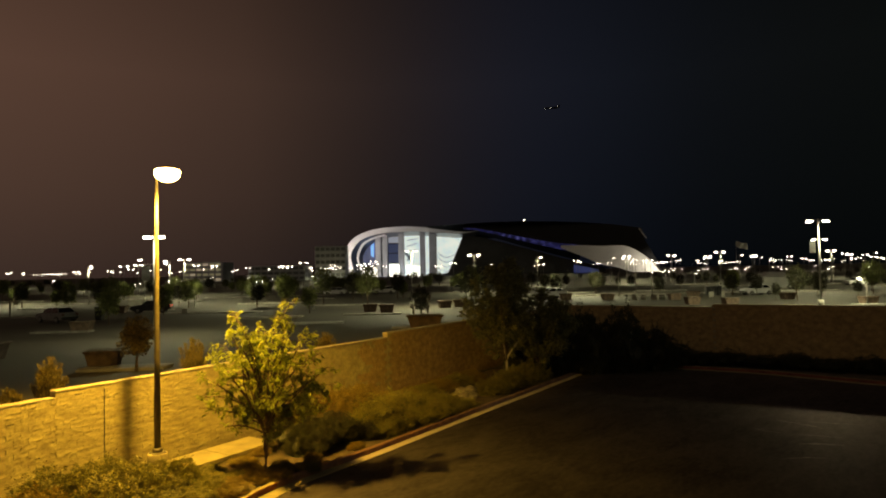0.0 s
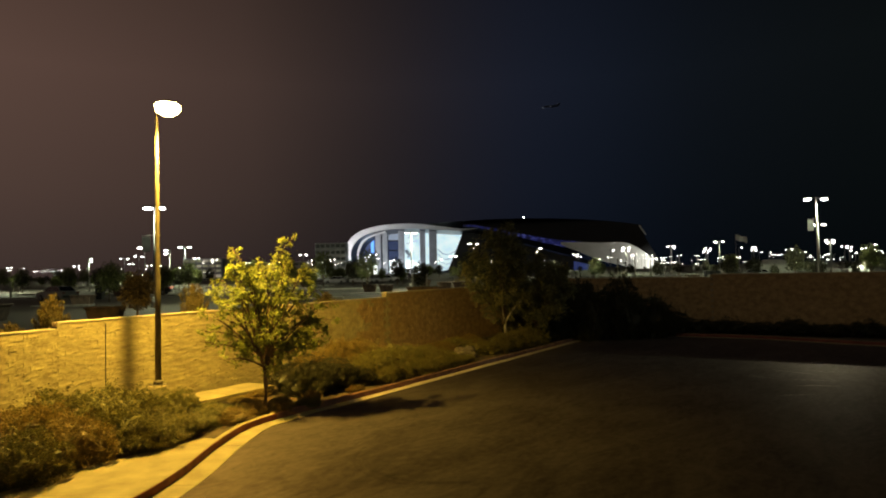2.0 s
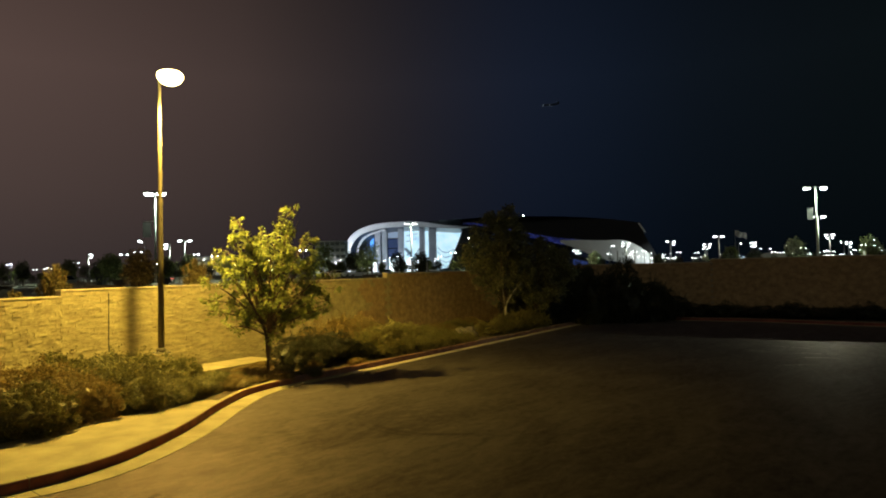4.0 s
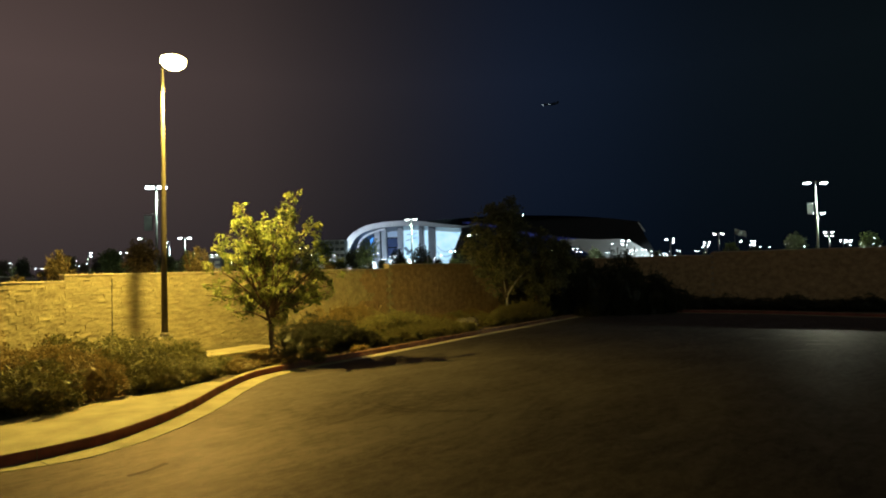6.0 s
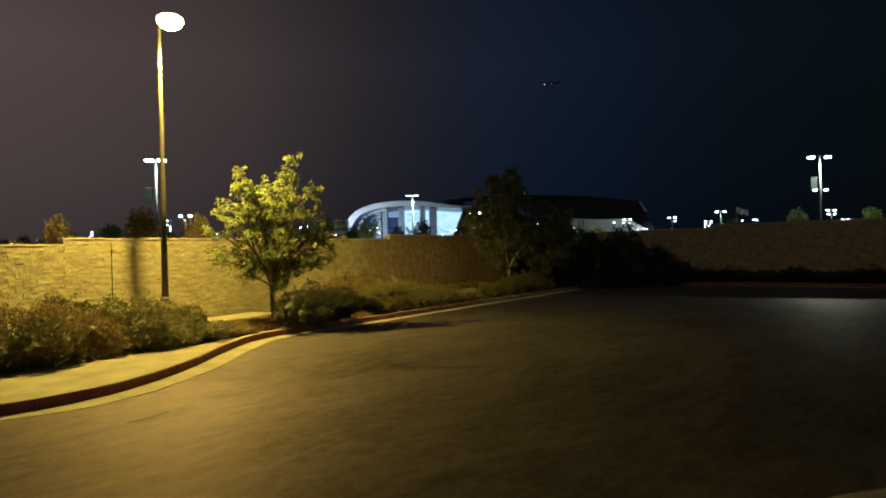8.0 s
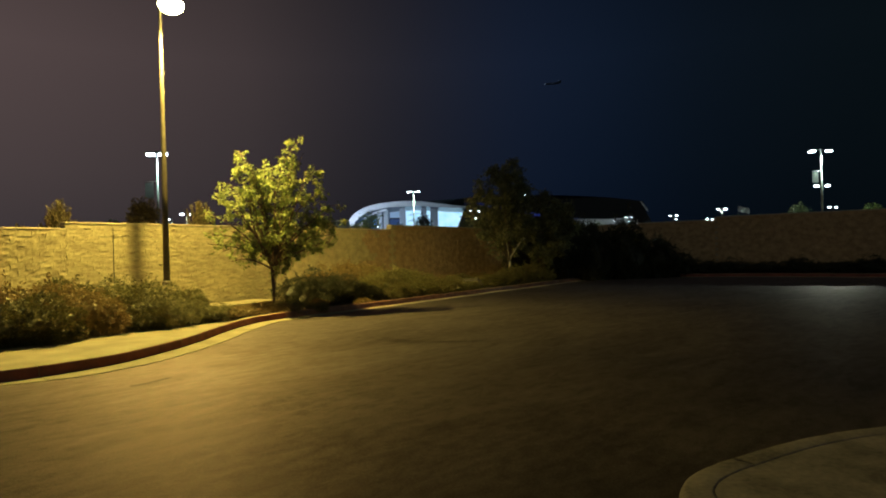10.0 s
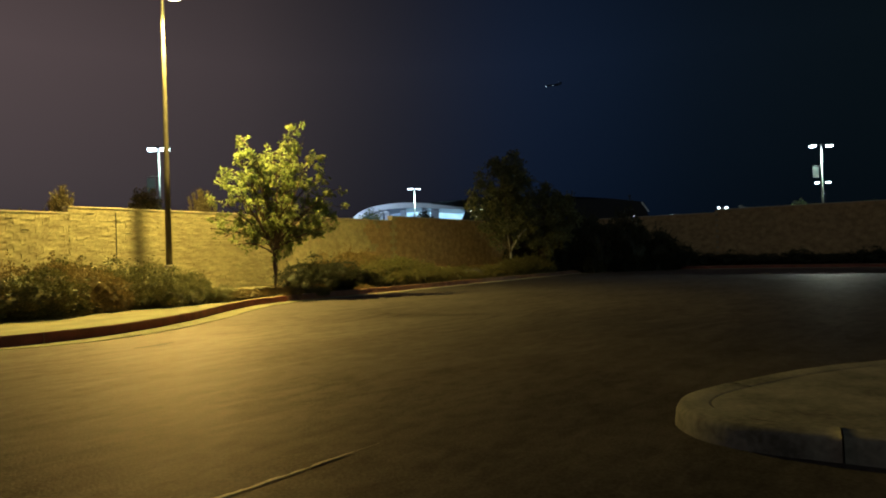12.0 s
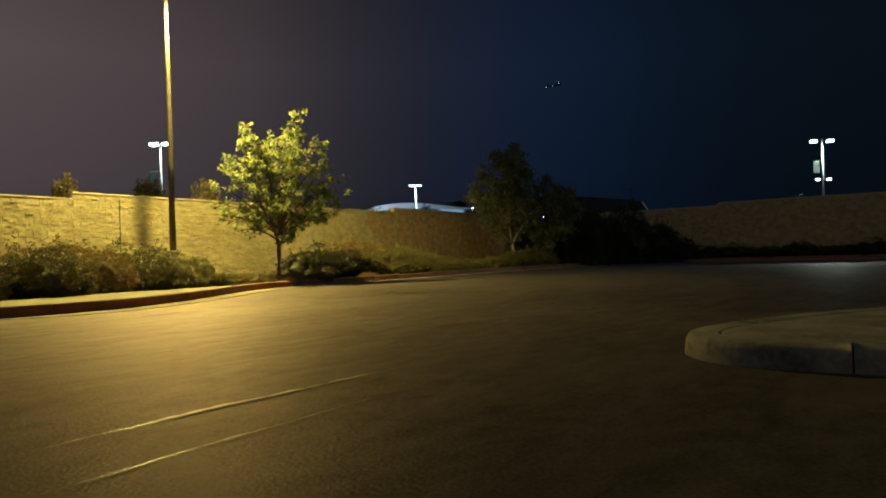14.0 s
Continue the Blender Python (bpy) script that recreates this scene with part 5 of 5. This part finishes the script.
ln.new(cr.outputs[0], b.inputs["Emission Color"])
b.inputs["Base Color"].default_value = (0.02, 0.02, 0.03, 1)
b.inputs["Emission Strength"].default_value = 0.38
BLUE_LED.cycles.emission_sampling = "NONE"
ROOF = surface("dark_roof", (0.010, 0.011, 0.014), (0.022, 0.023, 0.028), 0.8, 0.02, 0.5, 0.0)
PIER = surface("grey_pier", (0.35, 0.38, 0.42), (0.52, 0.55, 0.60), 0.8, 0.1, 1.5, 0.05)
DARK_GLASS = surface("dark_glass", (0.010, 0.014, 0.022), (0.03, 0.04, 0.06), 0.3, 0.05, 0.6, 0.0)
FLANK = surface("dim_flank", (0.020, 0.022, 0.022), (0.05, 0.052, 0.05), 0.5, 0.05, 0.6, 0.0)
BLUE_PANEL = glowing("blue_panel", (0.06, 0.10, 0.36), 0.24, False)
TIER = surface("seating_tier", (0.40, 0.52, 0.62), (0.55, 0.66, 0.75), 0.7, 0.1, 1.5, 0.05)
GREY_GLASS = surface("grey_glass", (0.10, 0.11, 0.13), (0.18, 0.19, 0.21), 0.4, 0.05, 0.6, 0.0)
SY = 570.0
stadium = thing("stadium", "large stadium with a swooping white canopy and lit glass hall", "stadium")


def strip(name, a, b, mats, label="", y0=SY, y1=SY, smooth=True):
    """A surface between two lines of x, z (or x, z, y), with the same number of points."""
    bm = bmesh.new()
    ra = [bm.verts.new((p[0], p[2] if len(p) > 2 else y0, p[1])) for p in a]
    rb = [bm.verts.new((p[0], p[2] if len(p) > 2 else y1, p[1])) for p in b]
    for k in range(len(a) - 1):
        bm.faces.new((ra[k], ra[k + 1], rb[k + 1], rb[k]))
    bmesh.ops.recalc_face_normals(bm, faces=bm.faces)
    return part(name, bm, mats, stadium, label, smooth)


def farther(x, z, more):
    """The same line of sight from the yard, taken farther back."""
    k = (SY + more) / SY
    return (x * k, 4 + (z - 4) * k, SY + more)


def bend(pts, m=5):
    """A smooth curve through points of x, z, m steps for each."""
    out, n = [], len(pts)
    for i in range(n - 1):
        p = [Vector(pts[min(max(i + k, 0), n - 1)]) for k in (-1, 0, 1, 2)]
        for t in (k / m for k in range(m)):
            out.append(tuple(0.5 * (2 * p[1] + (p[2] - p[0]) * t + (2 * p[0] - 5 * p[1] + 4 * p[2] - p[3]) * t * t + (3 * p[1] - p[0] - 3 * p[2] + p[3]) * t ** 3)))
    return out + [tuple(pts[-1])]


outer = [(-89.0, 0.2), (-91.7, 12.9), (-92.1, 23.1), (-87.7, 32.4), (-78.6, 40.3), (-63.2, 45.3), (-41.5, 47.2), (-21.2, 46.4), (-4.2, 44.0), (15.3, 41.6), (30.0, 42.4)]
rim = [(-80.2, 0.2), (-84.6, 12.8), (-85.6, 23.3), (-80.2, 32.6), (-72.0, 37.9), (-57.0, 41.6), (-38.2, 42.6), (-21.2, 42.3), (-4.3, 40.9), (15.3, 39.9), (30.0, 42.1)]
strip("canopy_edge", bend(outer), bend(rim), WHITE, "white curved canopy edge", SY, SY + 2)
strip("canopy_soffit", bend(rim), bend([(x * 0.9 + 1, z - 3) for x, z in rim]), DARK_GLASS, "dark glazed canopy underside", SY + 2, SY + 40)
crest = outer[:8] + [(6.2, 48.0), (36.8, 49.4), (72.4, 49.7), (108.1, 48.6), (148.7, 45.6), (176.4, 41.6)]
strip("roof", [farther(x, z, 1 if k < 8 else 1 + (k - 7) * 12) for k, (x, z) in enumerate(crest)], [(x * 1.05 + 14, z * 0.9, SY + 190) for x, z in crest], ROOF, "dark roof shell")
upper = [(16.2, 45.0), (26.4, 44.6), (46.7, 40.8), (72.0, 35.2), (97.4, 30.4), (122.7, 27.4), (141.3, 26.5), (161.6, 26.3), (178.3, 17.9)]
eave = [(16.2, 41.8), (26.4, 40.8), (46.7, 35.5), (72.0, 27.6), (97.4, 20.4), (122.7, 13.4), (141.3, 9.7), (161.6, 4.4), (178.3, 1.0)]
topline = [(16.2, 48.4), (26.4, 48.9), (46.7, 49.6), (72.0, 49.7), (97.4, 49.0), (122.7, 47.8), (141.3, 46.2), (161.6, 43.9), (176.4, 41.6)]
strip("roof_flank", [farther(x, z, 60) for x, z in topline], upper, ROOF, "dark sloping roof flank", SY + 60, SY + 4)
middle = [(x, z + (e[1] - z) * (0.42 + 0.02 * k)) for k, ((x, z), e) in enumerate(zip(upper, eave))]
strip("led_band", bend(upper[:6]), bend(middle[:6]), BLUE_LED, "blue lit band under the roof edge", SY + 3.5, SY + 3.3)
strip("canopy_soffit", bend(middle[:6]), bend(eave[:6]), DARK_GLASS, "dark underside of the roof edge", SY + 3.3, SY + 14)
foot_top = [(104.0, 27.6), (122.7, 27.2), (141.3, 26.3), (161.6, 26.1), (175.0, 20.3), (184.9, 12.4), (194.7, 0.5)]
foot_low = [(104.0, 25.0), (122.7, 17.4), (140.8, 9.6), (154.3, 6.6), (167.7, 2.4), (179.4, 0.4), (190.0, 0.2)]
strip("canopy_foot", bend(foot_top), bend(foot_low), WHITE, "white canopy foot", SY + 3.1, SY + 1)
strip("roof_flank", [farther(161.6, 43.9, 60), farther(176.4, 41.6, 40), (182.1, 31.3), (191.7, 14.1), (199.0, 0.4)], [(161.6, 26.3), (170.0, 22.8), (178.3, 17.9), (186.0, 11.3), (195.0, 0.3)], ROOF, "dark roof end", SY + 8, SY + 4)
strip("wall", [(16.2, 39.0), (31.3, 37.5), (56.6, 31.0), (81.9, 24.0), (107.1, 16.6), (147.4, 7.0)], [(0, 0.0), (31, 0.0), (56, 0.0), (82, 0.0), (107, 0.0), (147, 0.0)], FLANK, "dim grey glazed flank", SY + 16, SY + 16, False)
strip("led_panel", [(117.2, 10.2), (139.9, 5.0)], [(117.0, 2.0), (139.7, 0.7)], BLUE_PANEL, "blue lit panel", SY + 11, SY + 11, False)
# An added white strip paints the highlight on the roof's corner edge.
strip("edge_highlight", [(176.0, 41.9), (177.4, 41.7)], [(181.8, 32.8), (183.0, 33.1)], WHITE, "white strip painted for the roof edge highlight", SY + 7, SY + 6, False)
# The glass hall: lit bays between grey piers, floor lines and mullions inside.
hall = [(-84, 22), (-78, 32), (-66, 38), (-50, 41), (-36, 42), (-22, 42), (-8, 41), (17.5, 38.8)]
strip("hall_wall", hall, [(x, 0.0) for x, z in hall], DARK_GLASS, "dark inner wall of the hall", SY + 34, SY + 34, False)


def bay(pts_top, pts_low, mat, label, more=30):
    strip("lit_bay", [farther(x, z, more) for x, z in pts_top], [farther(x, z, more) for x, z in pts_low], mat, label, smooth=False)


for x0, x1, z0, z1, mat in ((-51.6, -42.4, 32.4, 41.3, DIM_BAY), (-51.6, -42.4, 14.0, 32.2, BLUE_BAY), (-51.6, -42.4, 2, 13.8, GLASS_LIT), (-37.4, -23.2, 2, 42.0, GLASS_LIT), (-18.4, -14.9, 2, 42.0, GLASS_LIT),
                            (-77.5, -63.0, 13.0, 34.5, BLUE_BAY)):
    bay([(x0, z1), (x1, z1)], [(x0, z0), (x1, z0)], mat, "bright glazed bay" if mat is GLASS_LIT else "dim blue glazed bay")
bay([(-67.6, 29.5), (-64.6, 33.0)], [(-67.2, 21.0), (-64.8, 20.0)], BLUE_LAMP, "bright blue screen", 29.5)
bay([(-8.0, 41), (3, 40.3), (10, 39.2), (15.7, 38.4)], [(-8.0, 2.5), (2, 5.0), (8.6, 13), (12.4, 24)], GLASS_LIT, "bright glazed bay")
for x, w in ((-62.4, 5.0), (-56.2, 4.6), (-41.0, 5.4), (-21.4, 5.1), (-11.9, 7.0)):
    bm = bmesh.new()
    box(bm, (x, SY + 16, 20.0), (w, 5.0, 44.0 if x > -50 else 41.0), 0.4)
    part("pier", bm, PIER, stadium, "grey concrete pier")
for z in (14.8, 24.0, 33.0):
    bm = bmesh.new()
    box(bm, (-48.5, SY + 27, z), (12, 1.2, 0.9))
    part("floor_edge", bm, DARK_GLASS, stadium)
# Tiers of seats and stairs seen through the glass.
for z, lift in ((7.0, 3.0), (11.0, 3.6), (15.5, 4.2), (20.0, 4.6)):
    bm = bmesh.new()
    tube(bm, [(-7.5, SY + 28, z + lift), (-4, SY + 28, z + 0.6), (0.5, SY + 28, z - 1.2), (5.0, SY + 28, z + 0.2), (7 + 0.25 * z, SY + 28, z + 3.4)], 0.34, 5)
    part("seat_tier", bm, TIER, stadium, "blue-grey seating tier")
for x0, z0, x1, z1, r in ((-38, 24, -33, 18, 1.6), (-36.5, 17, -32, 21, 1.0), (-37, 30, -27, 33, 0.4), (-36, 36, -26, 37.5, 0.4)):
    bm = bmesh.new()
    tube(bm, [(x0, SY + 27, z0), (x1, SY + 27, z1)], r, 6)
    part("stair", bm, TIER, stadium)
bm = bmesh.new()
tube(bm, [(87.1, 700, 40), (87.1, 700, 60)], 0.3, 5)
mast = part("mast", bm, DARK_METAL, stadium)
bm = bmesh.new()
bmesh.ops.create_icosphere(bm, subdivisions=2, radius=0.7, matrix=Matrix.Translation((87.1, 700, 60.8)))
part("beacon", bm, LED_GLOW, mast, "white roof beacon")
# A slender rib inside the western curve, and the lit entrance along its foot.
rib = bend([(-75.0, 1.0), (-79.0, 12.7), (-80.4, 21.3), (-76.0, 31.5), (-68.0, 36.8), (-55.0, 40.6)])
strip("canopy_rib", [(x - 1.0, z + 0.6) for x, z in rib], [(x + 0.9, z - 0.5) for x, z in rib], WHITE, "slender white canopy rib", SY + 8, SY + 9)
for x0, x1, z1 in ((-78, -69, 8), (-67, -63.5, 11), (-51.5, -43.0, 12), (-36.5, -31, 12), (-29, -24.5, 11)):
    strip("entrance", [(x0, z1), (x1, z1)], [(x0, 0), (x1, 0)], ENTRANCE, "brightly lit glazed entrance", SY + 12, SY + 12, False)
# Uplights at the feet of the canopy and in the hall.
lamp("canopy_uplight", "AREA", look((-88, SY - 30, 3), (-80, SY + 5, 34)), 34000, (0.9, 0.95, 1.0), 6)
foot = lamp("canopy_uplight", "SPOT", look((203, SY - 14, 3), (178, SY + 3, 10)), 66000, (0.95, 1.0, 0.9), 1.0)
foot.data.spot_size, foot.data.spot_blend = radians(75), 1.0
lamp("hall_light", "AREA", look((-40, SY - 6, 3), (-40, SY + 18, 30)), 4200, (0.55, 0.75, 1.0), 12)


def block_building(label, x, y, w, d, h, floors, lit):
    t = thing("building", label, "building")
    bm = bmesh.new()
    box(bm, (x, y, LOT_Z + h / 2), (w, d, h), 0.2)
    part("wall", bm, PIER, t)
    for k in range(floors):
        z = LOT_Z + h * (k + 0.55) / floors
        for i in range(int(w / 4)):
            bm = bmesh.new()
            box(bm, (x - w / 2 + 2 + i * 4, y - d / 2, z), (3.2, 0.3, h / floors * 0.5))
            part("window", bm, lit if (i * 7 + k * 3) % 5 == 0 and lit else (DECK if lit else GREY_GLASS), t)
    return t


DECK = glowing("lit_deck", (0.80, 0.82, 0.62), 0.11, False)
WARM = glowing("warm_window", (1.0, 0.95, 0.8), 0.22, False)
# Unseen lamp, added to brighten the office block; it has no post.
lamp("parking_lamp_light", "AREA", pose(-96, 470, 9.3), 20000, LED, 0.9)
block_building("grey office block beside the stadium", -91, 506, 24, 16, 25.5, 5, None)
block_building("low lit parking structure beyond the car park", -151.5, 404, 25, 20, 12.5, 4, WARM)
block_building("low dark building beyond the car park", -107, 410, 36, 20, 9.5, 3, None)

# Flag on a pole.
t = thing("flag", "pale flag hanging from a tall pole", "flag")
bm = bmesh.new()
tube(bm, [(105.4, 230, LOT_Z), (105.4, 230, 15.4)], [0.12, 0.06], 6)
part("pole", bm, STEEL, t)
bm = bmesh.new()
rows = [[bm.verts.new((105.5 + 0.35 * i, 230 + 0.5 * math.sin(i * 0.9 + 0.5 * k), 15.2 - 0.10 * i - 0.40 * k + 0.22 * math.sin(0.8 * i + 0.4 * k))) for k in range(6)] for i in range(12)]
for a, b in zip(rows, rows[1:]):
    for k in range(5):
        bm.faces.new((a[k], b[k], b[k + 1], a[k + 1]))
bmesh.ops.solidify(bm, geom=bm.faces[:], thickness=0.02)
part("cloth", bm, WHITE, t)
# Unseen uplight, added so that the flag shows pale.
flag_light = lamp("flag_light", "SPOT", look((106.5, 224, LOT_Z + 0.3), (107.4, 230, 14.0)), 1300, LED, 0.1)
flag_light.data.spot_size, flag_light.data.spot_blend = radians(40), 0.6

PLANE_GLOW = glowing("aeroplane_lamp_glow", (0.9, 1.0, 0.95), 1.6, False)
# Airliner crossing the sky, its lamps lit.
t = thing("aeroplane", "distant airliner with lit lamps in the night sky", "aeroplane", at=pose(260, 1500, 390, 0, -4, 8))
bm = bmesh.new()
tube(bm, [(-20, 0, 0), (-18, 0, 0), (-14, 0, 0), (12, 0, 0), (20, 0, 1.4)], [0.3, 1.4, 2.0, 2.0, 0.3], 10)
part("fuselage", bm, DARK_METAL, t)
for s in (-1, 1):
    bm = bmesh.new()
    vs = [bm.verts.new(c) for c in ((-4, 0, -0.6), (3, 0, -0.6), (9, 17 * s, 0.8), (7, 17 * s, 0.8))]
    f = bm.faces.new(vs)
    bmesh.ops.solidify(bm, geom=[f], thickness=0.4)
    part("wing", bm, DARK_METAL, t)
bm = bmesh.new()
f = bm.faces.new([bm.verts.new(c) for c in ((13, 0, 1.5), (19, 0, 1.5), (21, 0, 7), (18, 0, 7))])
bmesh.ops.solidify(bm, geom=[f], thickness=0.3)
part("tail_fin", bm, DARK_METAL, t)
for x, y, z, r in ((-19.5, 0, -1.5, 0.8), (-4, -4, -1.5, 0.7), (8, -17, 1, 0.5)):
    bm = bmesh.new()
    bmesh.ops.create_icosphere(bm, subdivisions=1, radius=r, matrix=Matrix.Translation((x, y, z)))
    part("lamp", bm, PLANE_GLOW, t)
